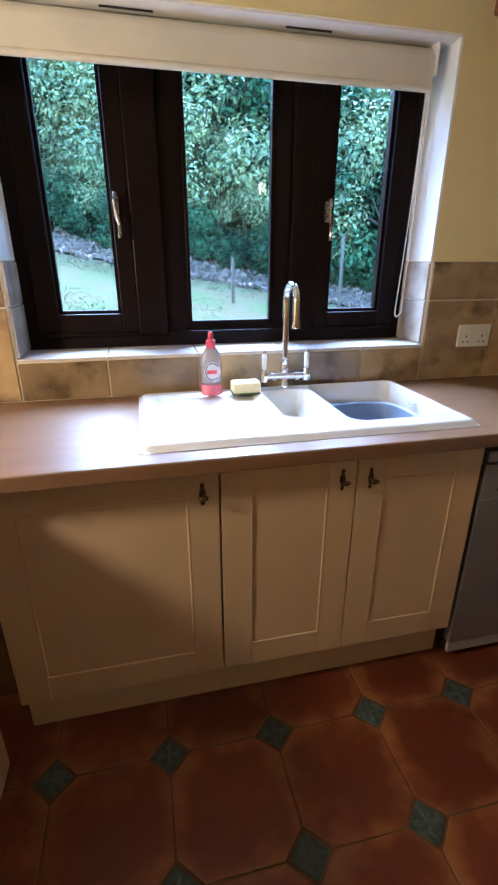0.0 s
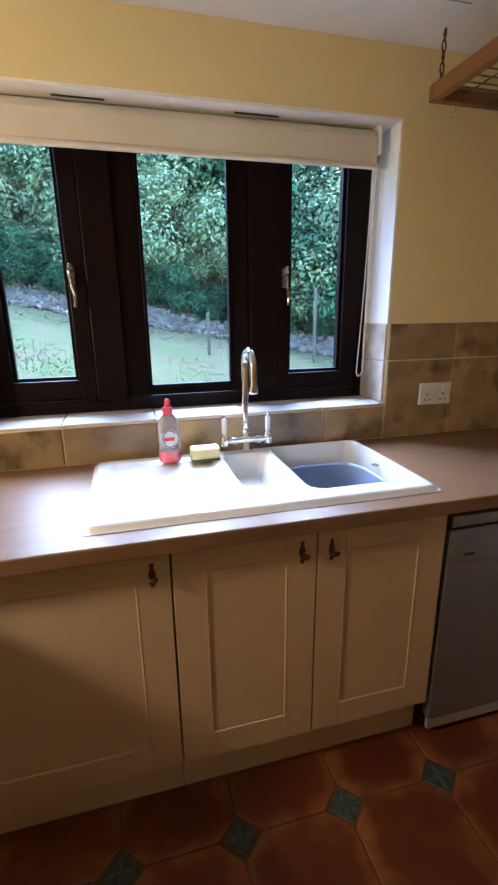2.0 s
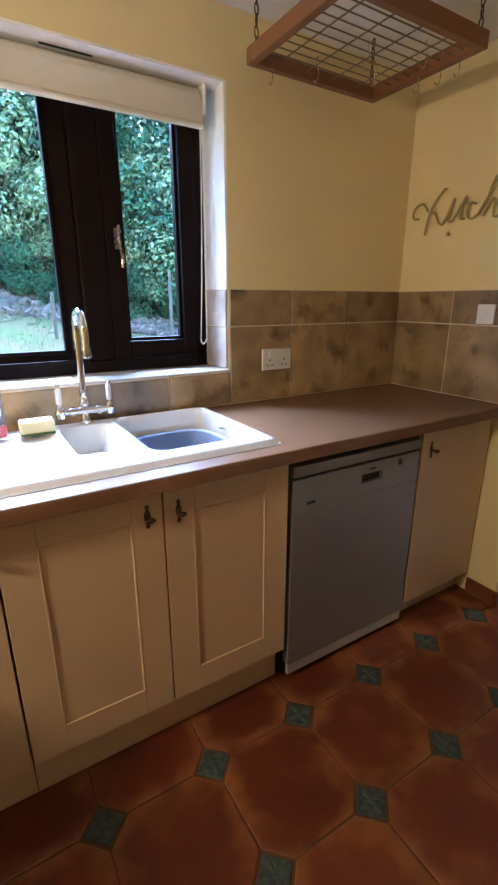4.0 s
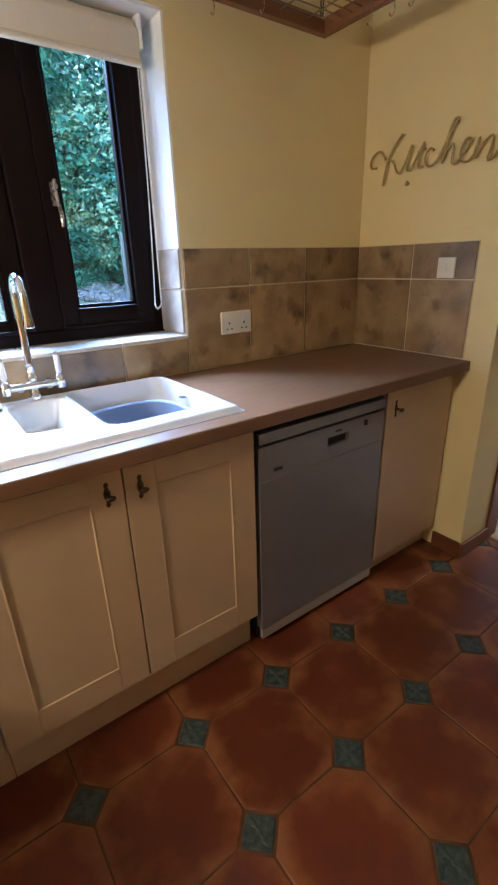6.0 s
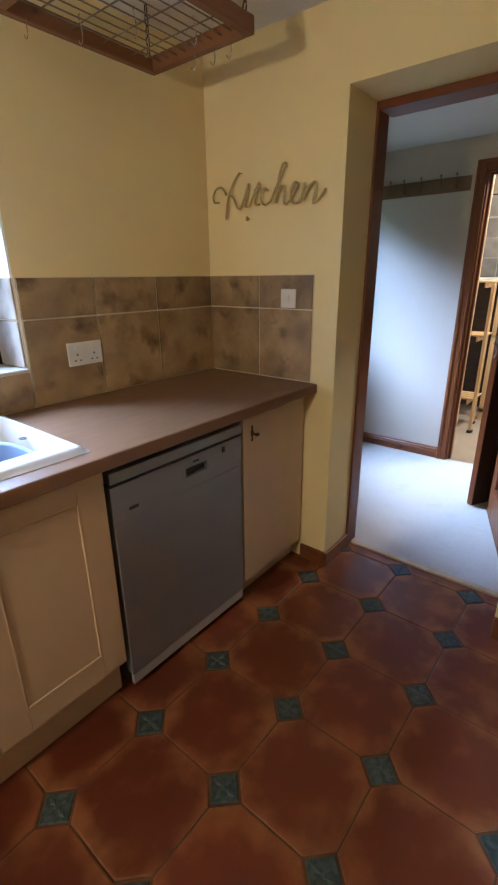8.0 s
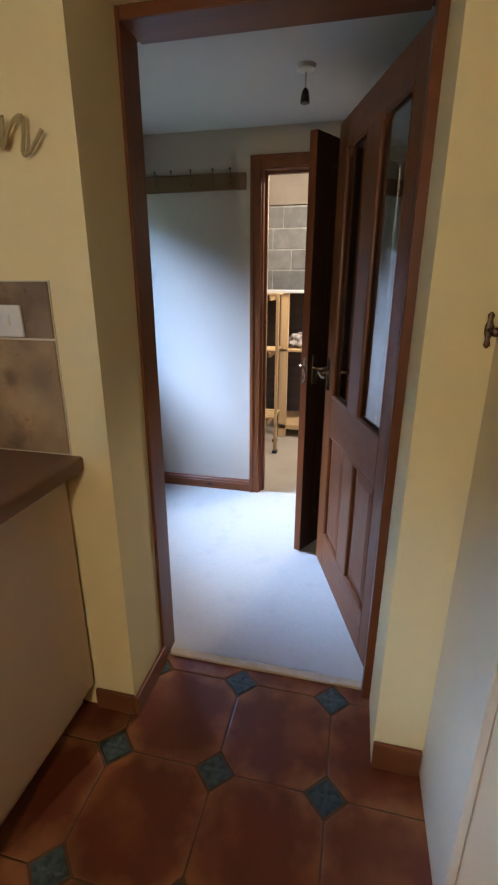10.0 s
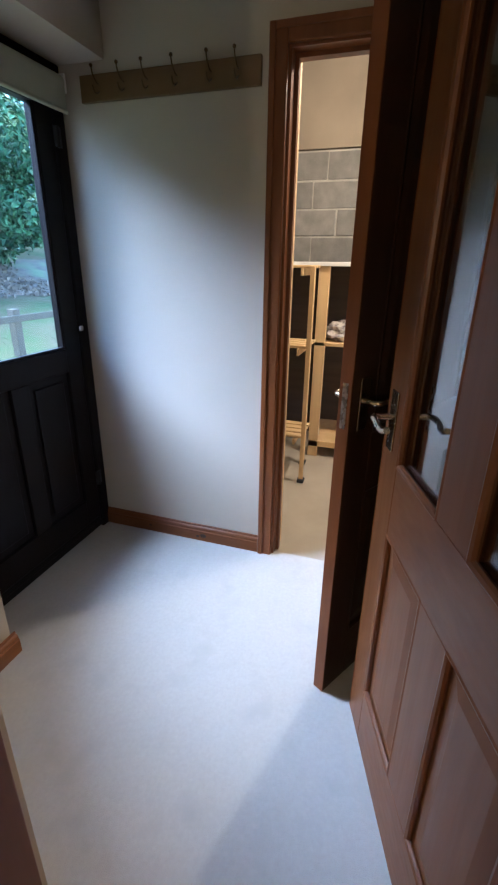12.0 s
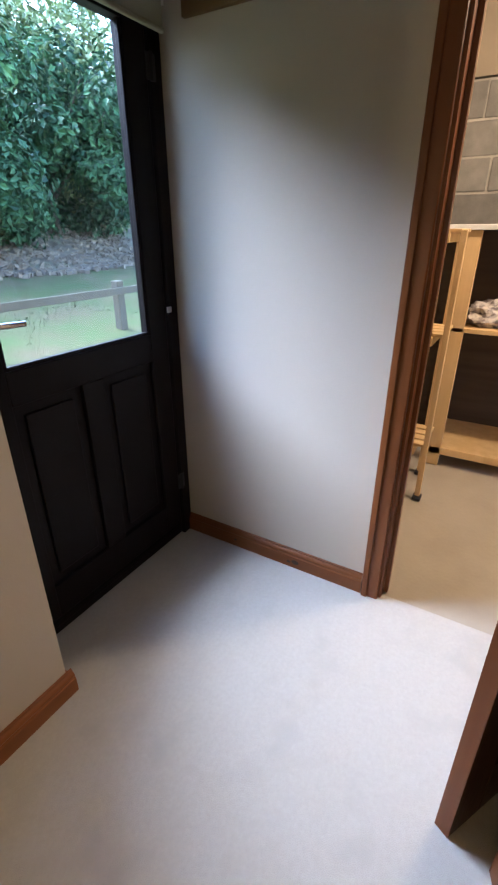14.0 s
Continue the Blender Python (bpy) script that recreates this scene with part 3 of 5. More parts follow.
for x0, x1 in ((0.30, 0.655), (0.765, 1.245), (1.345, 1.70)):
    part("ledge", boxes((x0 + 0.003, x1 - 0.003, FY0 - 0.024, FY0 - 0.0125, 1.101, 1.112), bevel=0.003), DW, win)
s1 = sash(0.30, 0.655, 1.102, 0.375, 0.596, 1.18, 0.012)
sash(0.765, 1.245, 1.102, 0.847, 1.178, 1.135, -0.012, "fixed_light")
s3 = sash(1.345, 1.70, 1.102, 1.405, 1.635, 1.17, 0.012)
for ob, x in ((s1, 0.612), (s3, 1.382)):
    bm = boxes((x - 0.009, x + 0.009, 2.462, 2.478, 1.50, 1.57), bevel=0.003)
    rod(bm, (x, 2.478, 1.555), (x, 2.44, 1.555), 0.009)
    part("handle", bm, M["pewter"], ob, "worn pewter window handle", smooth=True)
    part("lever", tube(spline([(x, 2.44, 1.575), (x - 0.004, 2.437, 1.55), (x, 2.436, 1.51), (x + 0.006, 2.438, 1.47), (x + 0.004, 2.44, 1.435)], 4), 0.0062), M["pewter"], ob, "worn pewter window lever", smooth=True)
single("window_reveal", boxes((1.742, 1.75, NY + 0.001, FY0 + 0.002, 1.363, 2.036), (0.25, 0.258, NY + 0.001, FY0 + 0.002, 1.363, 2.036), (0.258, 1.742, NY + 0.001, FY0 + 0.002, 2.032, 2.042)),
       M["reveal"], "white painted sides of the window recess", "window recess", "structure")

# roller blind over the window
blind = thing("roller_blind", (1.0, 2.38, 1.89), "rolled-up cream roller blind at the window head", "blind")
bm = bmesh.new()
rod(bm, (0.30, 2.395, 1.985), (1.675, 2.395, 1.985), 0.04, seg=24)
part("roll", bm, M["blind"], blind, smooth=True)
part("cloth", boxes((0.295, 1.68, 2.352, 2.357, 1.905, 1.99)), M["blind"], blind)
bm = bmesh.new()
rod(bm, (0.295, 2.355, 1.902), (1.68, 2.355, 1.902), 0.011)
part("bottom_bar", bm, M["blind"], blind, smooth=True)
for x in (0.282, 1.69):
    part("bracket", boxes((x - 0.006, x + 0.006, 2.35, 2.44, 1.94, 2.03), bevel=0.003), M["reveal"], blind)
# Thin black strips stand in for the shadow gaps above the roll.
for x in (0.62, 1.17):
    part("slot", boxes((x, x + 0.15, 2.365, 2.369, 2.0265, 2.0305)), M["black"], blind, "black strip drawn as a shadow gap")
pts = [(1.708 - 0.022 * (k / 20) ** 2, 2.43, 1.95 - 0.78 * k / 20) for k in range(21)] + [(1.687, 2.428, 1.158), (1.694, 2.426, 1.15), (1.703, 2.424, 1.158)] + [(1.708 + 0.006 * k / 20, 2.42, 1.17 + 0.78 * k / 20) for k in range(21)]
bm = tube(pts, 0.0018, seg=5)
for a, b in zip(pts, pts[1:]):
    for t in (0.0, 0.33, 0.66):
        bmesh.ops.create_icosphere(bm, subdivisions=1, radius=0.0036, matrix=Matrix.Translation(Vector(a).lerp(Vector(b), t)))
part("bead_chain", bm, M["plastic_white"], blind, "white bead pull chain", smooth=True)

# ---- worktop run ----
CY, PY = 1.742, 1.797
part_top = thing("worktop", (1.1, 2.0, 0.87), "brown wood-effect laminate worktop along the window wall", "worktop")
bm = bmesh.new()
outer = ((-0.6, 1.703), (2.706, 1.703), (2.706, NY - 0.002), (-0.6, NY - 0.002))
inner = ((0.655, 1.772), (1.602, 1.772), (1.602, 2.27), (0.655, 2.27))
loops = [[bm.verts.new((x, y, z)) for x, y in pts] for z in (0.87, 0.91) for pts in (outer, inner)]
for k in range(4):
    n = (k + 1) % 4
    for a, b in ((0, 1), (1, 3), (3, 2), (2, 0)):
        bm.faces.new((loops[a][k], loops[a][n], loops[b][n], loops[b][k]))
part("board", bm, M["worktop"], part_top)
prof = [(0.0, 0.0), (-0.017, 0.0), (-0.019, 0.002)] + [(-0.013 - 0.006 * math.cos(q), 0.034 + 0.006 * math.sin(q)) for q in [k * math.pi / 10 for k in range(6)]] + [(0.0, 0.04)]
bm = bmesh.new()
ends = [[bm.verts.new((x, 1.703 + dy, 0.87 + dz)) for dy, dz in prof] for x in (-0.6, 2.706)]
for k in range(len(prof)):
    n = (k + 1) % len(prof)
    bm.faces.new((ends[0][k], ends[0][n], ends[1][n], ends[1][k]))
bm.faces.new(ends[0])
bm.faces.new(ends[1][::-1])
part("rounded_edge", bm, M["worktop"], part_top, smooth=True)


def pull(at, parent):
    """A small bronze cabinet pull: leaf-shaped plate and a knob, facing -y at the point given."""
    x, y, z = at
    bm = lathe(bmesh.new(), [(0.002, -0.034), (0.007, -0.028), (0.004, -0.018), (0.009, -0.004), (0.009, 0.008), (0.004, 0.02), (0.007, 0.028), (0.002, 0.034)], (0, 0, 0), 10)
    bmesh.ops.scale(bm, vec=(1, 0.4, 1), verts=bm.verts)
    rod(bm, (0, 0, 0), (0, -0.024, 0), 0.004, seg=8)
    bmesh.ops.create_uvsphere(bm, u_segments=10, v_segments=8, radius=0.009, matrix=Matrix.Translation((0, -0.026, 0.0)) @ Matrix.Diagonal((1.5, 0.8, 0.8, 1)))
    bmesh.ops.translate(bm, vec=(x, y, z), verts=bm.verts)
    return part("handle", bm, M["bronze"], parent, "antique bronze cabinet pull", smooth=True)


def shaker_door(parent, x0, x1, z0, z1, y, hx, hz, panel=True):
    d = 0.085
    if panel:
        ob = part("door", boxes((x0 + d - 0.002, x1 - d + 0.002, y + 0.0035, y + 0.017, z0 + d - 0.002, z1 - d + 0.002)), M["cream"], parent)
        for a, b in ((x0, x0 + d), (x1 - d, x1)):
            part("stile", boxes((a, b, y, y + 0.02, z0, z1), bevel=0.0015), M["cream"], ob)
        for a, b in ((z0, z0 + d), (z1 - d, z1)):
            part("rail", boxes((x0 + d, x1 - d, y, y + 0.02, a, b), bevel=0.0015), M["cream"], ob)
        m = 0.004
        bm = bmesh.new()
        a0, a1, c0, c1 = x0 + d, x1 - d, z0 + d, z1 - d
        for p, q in (((a0, c0), (a1, c0)), ((a1, c0), (a1, c1)), ((a1, c1), (a0, c1)), ((a0, c1), (a0, c0))):
            rod(bm, (p[0], y + 0.003, p[1]), (q[0], y + 0.003, q[1]), m, seg=10)
        part("moulding", bm, M["cream"], ob, smooth=True)
    else:
        ob = part("door", boxes((x0, x1, y, y + 0.02, z0, z1), bevel=0.003), M["cream"], parent)
    pull((hx, y, hz), ob)
    return ob


def base_unit(x0, x1, label, doors):
    c = thing("base_cabinet", ((x0 + x1) / 2, 2.0, 0), label, "cabinet", "cream base cabinets")
    part("body", boxes((x0, x0 + 0.018, CY + 0.022, 2.29, 0.15, 0.868), (x1 - 0.018, x1, CY + 0.022, 2.29, 0.15, 0.868), (x0 + 0.018, x1 - 0.018, CY + 0.022, 2.29, 0.15, 0.168),
                       (x0 + 0.018, x1 - 0.018, 2.275, 2.29, 0.168, 0.868), (x0 + 0.018, x1 - 0.018, CY + 0.022, CY + 0.04, 0.80, 0.868)), M["cream"], c)
    part("plinth", boxes((x0, x1, PY, PY + 0.018, 0.0, 0.149)), M["cream"], c)
    for row in doors:
        shaker_door(c, *row)
    return c


base_unit(0.235, 0.834, "cream shaker base cabinet with one wide door", [(0.237, 0.832, 0.155, 0.862, CY, 0.788, 0.786)])
base_unit(0.836, 1.641, "cream shaker double-door cabinet under the sink", [(0.838, 1.229, 0.155, 0.862, CY, 1.187, 0.786), (1.233, 1.639, 0.155, 0.862, CY, 1.274, 0.782)])
base_unit(2.262, 2.702, "cream plain-door end cabinet beside the dishwasher", [(2.264, 2.70, 0.10, 0.862, CY, 2.319, 0.774, False)])
# return run at the far side of the hob corner
ret = thing("base_cabinet", (-0.3, 0.9, 0), "cream base cabinet below the cooker hood", "cabinet", "cream base cabinets")
part("body", boxes((WX + 0.01, 0.19, -0.3, 1.69, 0.0, 0.868)), M["cream"], ret)
part("worktop", boxes((WX + 0.01, 0.225, -0.3, 1.675, 0.87, 0.91), bevel=0.006), M["worktop"], ret, "brown laminate worktop")
hood = thing("cooker_hood", (-0.8, 1.75, 1.5), "plain grey cooker hood with warm lamp", "cooker hood")
part("canopy", boxes((WX + 0.01, -0.38, 1.1, 1.7, 1.57, 1.62), bevel=0.006), M["steel"], hood)
part("chimney", boxes((WX + 0.01, -0.92, 1.4, 1.7, 1.62, 2.24), bevel=0.004), M["steel"], hood)

# dishwasher
dw = thing("dishwasher", (1.95, 2.0, 0), "freestanding grey steel dishwasher under the worktop", "dishwasher")
part("body", boxes((1.656, 2.252, 1.775, 2.28, 0.03, 0.823)), M["black"], dw)
part("lid", boxes((1.656, 2.252, 1.738, 2.28, 0.793, 0.83), bevel=0.004), M["steel"], dw, "grey steel dishwasher lid")
door = part("door", boxes((1.656, 2.252, 1.742, 1.775, 0.075, 0.665), bevel=0.004), M["steel"], dw)
bm = bmesh.new()
po, pi = ((1.656, 0.665), (2.252, 0.665), (2.252, 0.783), (1.656, 0.783)), ((1.955, 0.712), (2.058, 0.712), (2.058, 0.744), (1.955, 0.744))
loops = [[bm.verts.new((x, y, z)) for x, z in pts] for y in (1.742, 1.775) for pts in (po, pi)]
for k in range(4):
    n = (k + 1) % 4
    for a, b in ((0, 1), (1, 3), (3, 2), (2, 0)):
        bm.faces.new((loops[a][k], loops[a][n], loops[b][n], loops[b][k]))
panel = part("control_panel", bm, M["steel"], dw)
part("grip", boxes((1.953, 2.06, 1.758, 1.774, 0.71, 0.746)), M["black"], panel, "dark recessed grip")
part("button", boxes((2.138, 2.152, 1.736, 1.744, 0.748, 0.768), bevel=0.002), M["black"], panel, "black start button")
part("badge", boxes((1.715, 1.75, 1.7405, 1.743, 0.69, 0.70)), M["black"], panel)
part("badge", boxes((1.99, 2.02, 1.7405, 1.743, 0.757, 0.763)), M["black"], panel)
part("kick_strip", boxes((1.66, 2.248, 1.745, 1.76, 0.03, 0.072), bevel=0.002), M["steel_light"], dw)
for x in (1.69, 2.21):
    for y in (1.80, 2.24):
        part("foot", rod(bmesh.new(), (x, y, 0), (x, y, 0.031), 0.018), M["black"], dw)


# sink
def rounded_in(x, y, x0, x1, y0, y1, r):
    """Signed distance into a rounded rectangle (positive inside)."""
    dx = max(x0 + r - x, x - (x1 - r), 0)
    dy = max(y0 + r - y, y - (y1 - r), 0)
    if dx or dy:
        return r - math.hypot(dx, dy)
    return min(x - x0, x1 - x, y - y0, y1 - y)


def ease(d, w):
    t = max(0.0, min(1.0, d / w))
    return t * t * (3 - 2 * t)


def sink_z(x, y):
    z = 0.928 - 0.016 * (1 - ease(rounded_in(x, y, 0.635, 1.621, 1.75, 2.285, 0.03), 0.02))
    z -= 0.010 * ease(rounded_in(x, y, 0.685, 1.045, 1.805, 2.235, 0.04), 0.03)
    z -= 0.085 * ease(rounded_in(x, y, 1.062, 1.225, 1.90, 2.215, 0.04), 0.035)
    z -= 0.165 * ease(rounded_in(x, y, 1.248, 1.592, 1.83, 2.262, 0.05), 0.03)
    return z


sink = thing("sink", (1.13, 2.0, 0.91), "white ceramic one and a half bowl sink with drainer", "sink")
bm = bmesh.new()
nx, ny = 165, 90
grid = []
for j in range(ny + 1):
    y = 1.75 + 0.535 * j / ny
    row = []
    for i in range(nx + 1):
        x = 0.635 + 0.986 * i / nx
        if i in (0, nx) and j in (0, ny):
            x += 0.006 if i == 0 else -0.006
            y2 = y + (0.006 if j == 0 else -0.006)
        else:
            y2 = y
        row.append(bm.verts.new((x, y2, sink_z(x, y2))))
    grid.append(row)
for a, b in zip(grid, grid[1:]):
    for i in range(nx):
        bm.faces.new((a[i], a[i + 1], b[i + 1], b[i]))
ring = grid[0] + [r[-1] for r in grid[1:]] + grid[-1][-2::-1] + [r[0] for r in grid[-2:0:-1]]
low = [bm.verts.new((v.co.x, v.co.y, 0.9105)) for v in ring]
for k in range(len(ring)):
    n = (k + 1) % len(ring)
    bm.faces.new((ring[k], low[k], low[n], ring[n]))
part("basin", bm, M["ceramic"], sink, smooth=True)
part("overflow", lathe(bmesh.new(), [(0.0, 0), (0.012, 0.001), (0.014, 0.003)], (1.575, 2.05, 0.895), 14), M["black"], sink, "dark overflow hole", smooth=True)
part("waste", lathe(bmesh.new(), [(0.035, 0.0), (0.03, 0.004), (0.0, 0.003)], (1.143, 2.06, 0.8435), 20), M["chrome"], sink, "chrome waste", smooth=True)


def loop(cx, cy, hx, hy, z, r, n=40, bow=0.0):
    out = []
    for k in range(n):
        a = 2 * math.pi * k / n
        c, s = math.cos(a), math.sin(a)
        out.append((cx + hx * math.copysign(abs(c) ** r, c), cy + hy * math.copysign(abs(s) ** r, s), z))
    return out


tub = thing("washing_up_bowl", (1.42, 2.03, 0.766), "blue-grey plastic washing-up bowl inside the sink", "washing-up bowl")
bm = bmesh.new()
rings = [loop(1.415, 2.018, 0.146, 0.160, 0.868, 0.6), loop(1.415, 2.018, 0.154, 0.170, 0.871, 0.6), loop(1.415, 2.018, 0.155, 0.171, 0.864, 0.6), loop(1.415, 2.018, 0.148, 0.163, 0.861, 0.6), loop(1.415, 2.018, 0.115, 0.135, 0.768, 0.55),
         loop(1.415, 2.018, 0.111, 0.131, 0.772, 0.55), loop(1.415, 2.018, 0.143, 0.157, 0.863, 0.6)]
vr = [[bm.verts.new(p) for p in r] for r in rings]
order = [6, 0, 1, 2, 3, 4]
for a, b in zip(order, order[1:]):
    for k in range(40):
        bm.faces.new((vr[a][k], vr[a][(k + 1) % 40], vr[b][(k + 1) % 40], vr[b][k]))
for k in range(40):
    bm.faces.new((vr[6][k], vr[6][(k + 1) % 40], vr[5][(k + 1) % 40], vr[5][k]))
bm.faces.new(vr[5])
bm.faces.new(vr[4][::-1])
part("tub", bm, M["bowl"], tub, smooth=True)

# tap
TX, TY = 1.163, 2.252
tap = thing("mixer_tap", (TX, TY, 0.928), "chrome swan-neck mixer tap with white ceramic levers", "tap")
bm = lathe(bmesh.new(), [(0.026, 0.0), (0.026, 0.008), (0.018, 0.014), (0.014, 0.03), (0.015, 0.06), (0.018, 0.066), (0.013, 0.075), (0.013, 0.10), (0.016, 0.104), (0.011, 0.112), (0.0, 0.113)], (TX, TY, 0.928), 20)
part("base", bm, M["chrome"], tap, smooth=True)
neck = [(TX, TY, 1.03), (TX, TY, 1.12), (TX, TY, 1.21)] + [(TX, TY - 0.055 + 0.055 * math.cos(a), 1.235 + 0.055 * math.sin(a)) for a in [k * math.pi / 8 for k in range(9)]] + [(TX, TY - 0.112, 1.2), (TX, TY - 0.114, 1.17)]
part("spout", tube(spline(neck, 3), 0.0115, seg=14), M["chrome"], tap, smooth=True)
part("nozzle", lathe(bmesh.new(), [(0.014, 0.0), (0.0155, 0.006), (0.0135, 0.03), (0.0, 0.031)], (TX, TY - 0.114, 1.155), 16), M["chrome"], tap, smooth=True)
bm = bmesh.new()
rod(bm, (TX - 0.075, TY - 0.012, 0.972), (TX + 0.075, TY - 0.012, 0.972), 0.012, seg=16)
rod(bm, (TX - 0.05, TY - 0.012, 0.972), (TX - 0.035, TY - 0.012, 0.972), 0.017, seg=16)
rod(bm, (TX + 0.035, TY - 0.012, 0.972), (TX + 0.05, TY - 0.012, 0.972), 0.017, seg=16)
part("cross_bar", bm, M["chrome"], tap, smooth=True)
for sx in (-1, 1):
    x = TX + sx * 0.08
    hub = part("valve", lathe(bmesh.new(), [(0.0, -0.02), (0.014, -0.018), (0.017, 0.0), (0.014, 0.018), (0.008, 0.024), (0.0, 0.024)], (x, TY - 0.012, 0.972), 16), M["chrome"], tap, smooth=True)
    part("lever", lathe(bmesh.new(), [(0.006, 0.0), (0.009, 0.006), (0.0095, 0.05), (0.007, 0.056), (0.0, 0.058)], (x, TY - 0.012, 0.998), 14), M["plastic_white"], hub, "white ceramic lever", smooth=True)
    part("cap", lathe(bmesh.new(), [(0.006, 0.0), (0.007, 0.005), (0.003, 0.012), (0.0, 0.013)], (x, TY - 0.012, 1.055), 12), M["chrome"], hub, smooth=True)

# bottle and sponge
BX, BY, BZ = 0.886, 2.20, 0.929
bt = thing("soap_bottle", (BX, BY, BZ), "clear washing-up liquid bottle with pink soap and red cap", "bottle")


def oval(profile, sq=0.6):
    bm = lathe(bmesh.new(), profile, (0, 0, 0), 24)
    bmesh.ops.scale(bm, vec=(1, sq, 1), verts=bm.verts)
    bmesh.ops.translate(bm, vec=(BX, BY, BZ), verts=bm.verts)
    return bm


part("soap", oval([(0.0, 0.0), (0.033, 0.0), (0.036, 0.006), (0.0355, 0.038), (0.0, 0.038)]), M["soap"], bt, "pink liquid soap", smooth=True)
part("body", oval([(0.0355, 0.038), (0.034, 0.06), (0.036, 0.10), (0.034, 0.13), (0.024, 0.155), (0.015, 0.165), (0.0, 0.166)]), M["bottle"], bt, "clear plastic bottle body", smooth=True)
bm = lathe(bmesh.new(), [(0.015, 0.0), (0.016, 0.006), (0.016, 0.024), (0.009, 0.03), (0.009, 0.048), (0.006, 0.052), (0.0, 0.052)], (BX, BY, BZ + 0.162), 18)
part("cap", bm, M["red"], bt, "red squeeze cap", smooth=True)
bm = bmesh.new()
bmesh.ops.create_circle(bm, cap_ends=True, segments=28, radius=0.03, matrix=Matrix.Translation((BX, BY - 0.0235, BZ + 0.085)) @ Matrix.Rotation(radians(90), 4, "X") @ Matrix.Diagonal((0.9, 1.1, 1, 1)))
bmesh.ops.solidify(bm, geom=bm.faces, thickness=0.001)
lab = part("label", bm, M["white_paint"], bt, "round white printed label")
bm = bmesh.new()
for k in range(26):
    a = 2 * math.pi * k / 26 + 0.3
    if 0.6 < a % 6.28 < 5.6:
        bmesh.ops.create_cube(bm, size=1, matrix=Matrix.Translation((BX + 0.023 * math.cos(a), BY - 0.0255, BZ + 0.085 + 0.028 * math.sin(a))) @ Matrix.Rotation(-a, 4, "Y") @ Matrix.Diagonal((0.003, 0.001, 0.007, 1)))
part("print_ring", bm, M["navy"], lab, "dark ring printed on the label")
part("print_bar", boxes((BX - 0.019, BX + 0.015, BY - 0.0262, BY - 0.0252, BZ + 0.078, BZ + 0.090)), M["red"], lab, "red print bar")
sp = thing("sponge", (1.0, 2.19, 0.928), "yellow sponge with a green scouring side", "sponge")
part("scourer", boxes((0.955, 1.053, 2.165, 2.225, 0.929, 0.934), bevel=0.002), M["green_pad"], sp, "green scouring pad")
part("foam", boxes((0.955, 1.053, 2.165, 2.225, 0.934, 0.972), bevel=0.006), M["yellow"], sp, "yellow foam")


# ---- wall fittings ----
def socket_plate():
    s = thing("wall_socket", (1.973, NY - 0.008, 1.038), "white plastic double wall socket on the tiles", "socket")
    y = NY - 0.009
    p = part("plate", boxes((1.90, 2.046, y - 0.009, y, 1.04, 1.128), bevel=0.003), M["plastic_white"], s)
    for x in (1.937, 2.009):
        part("switch", boxes((x - 0.008, x + 0.008, y - 0.013, y - 0.009, 1.098, 1.117), bevel=0.001), M["plastic_white"], p)
        for dx, dz, w, h in ((0, 1.082, 0.003, 0.004), (-0.011, 1.060, 0.004, 0.0025), (0.011, 1.060, 0.004, 0.0025)):
            part("pin_hole", boxes((x + dx - w, x + dx + w, y - 0.0096, y - 0.0085, dz - h, dz + h)), M["black"], p)


socket_plate()
sw = thing("light_switch", (EX - 0.008, 1.842, 1.227), "white plastic switch plate on the tiles", "switch")
pl = part("plate", boxes((EX - 0.018, EX - 0.009, 1.80, 1.876, 1.228, 1.306), bevel=0.003), M["plastic_white"], sw)
part("rocker", boxes((EX - 0.022, EX - 0.018, 1.832, 1.854, 1.255, 1.282), bevel=0.001), M["plastic_white"], pl)

# wire word on the wall
sign = thing("wall_sign", (EX - 0.01, 1.97, 1.58), "dull gold wire word Kitchen fixed to the wall", "wall sign")


def letter(*strokes):
    """Bent wire: (along, up) in millimetres from the start of the word."""
    for st in strokes:
        part("letter_wire", tube(spline([(EX - 0.02, 2.255 - a / 1000, 1.60 + u / 1000) for a, u in st], 5), 0.0043, seg=8), M["gold"], sign, smooth=True)


letter([(34, 72), (8, 74), (0, 98), (18, 124), (50, 130), (72, 108), (78, 96)],
       [(156, 174), (122, 140), (96, 96), (82, 52), (74, 0)],
       [(86, 86), (108, 90), (124, 74), (140, 44), (158, 34)])
letter([(158, 34), (180, 70), (206, 128), (194, 84), (188, 46), (204, 40)])
letter([(204, 40), (232, 80), (262, 126), (244, 76), (244, 46), (266, 44)], [(236, 98), (272, 104)])
letter([(308, 92), (290, 100), (274, 82), (276, 52), (298, 40), (326, 56)])
letter([(326, 56), (356, 108), (390, 164), (396, 178), (380, 174), (362, 124), (346, 42)],
       [(346, 42), (362, 84), (384, 100), (390, 76), (388, 40), (404, 32)])
letter([(404, 32), (436, 64), (456, 96), (440, 106), (422, 80), (424, 44), (450, 32), (474, 50)])
letter([(474, 50), (488, 100), (480, 38)], [(480, 38), (506, 82), (536, 98), (536, 64), (528, 26), (550, 34), (582, 70)])
part("dot", lathe(bmesh.new(), [(0.0, -0.009), (0.006, -0.006), (0.007, 0.0), (0.005, 0.008), (0.0, 0.011)], (EX - 0.016, 2.062, 1.594), 12), M["gold"], sign, smooth=True)
part("pin", rod(bmesh.new(), (EX, 2.062, 1.594), (EX - 0.016, 2.062, 1.594), 0.002), M["gold"], sign)
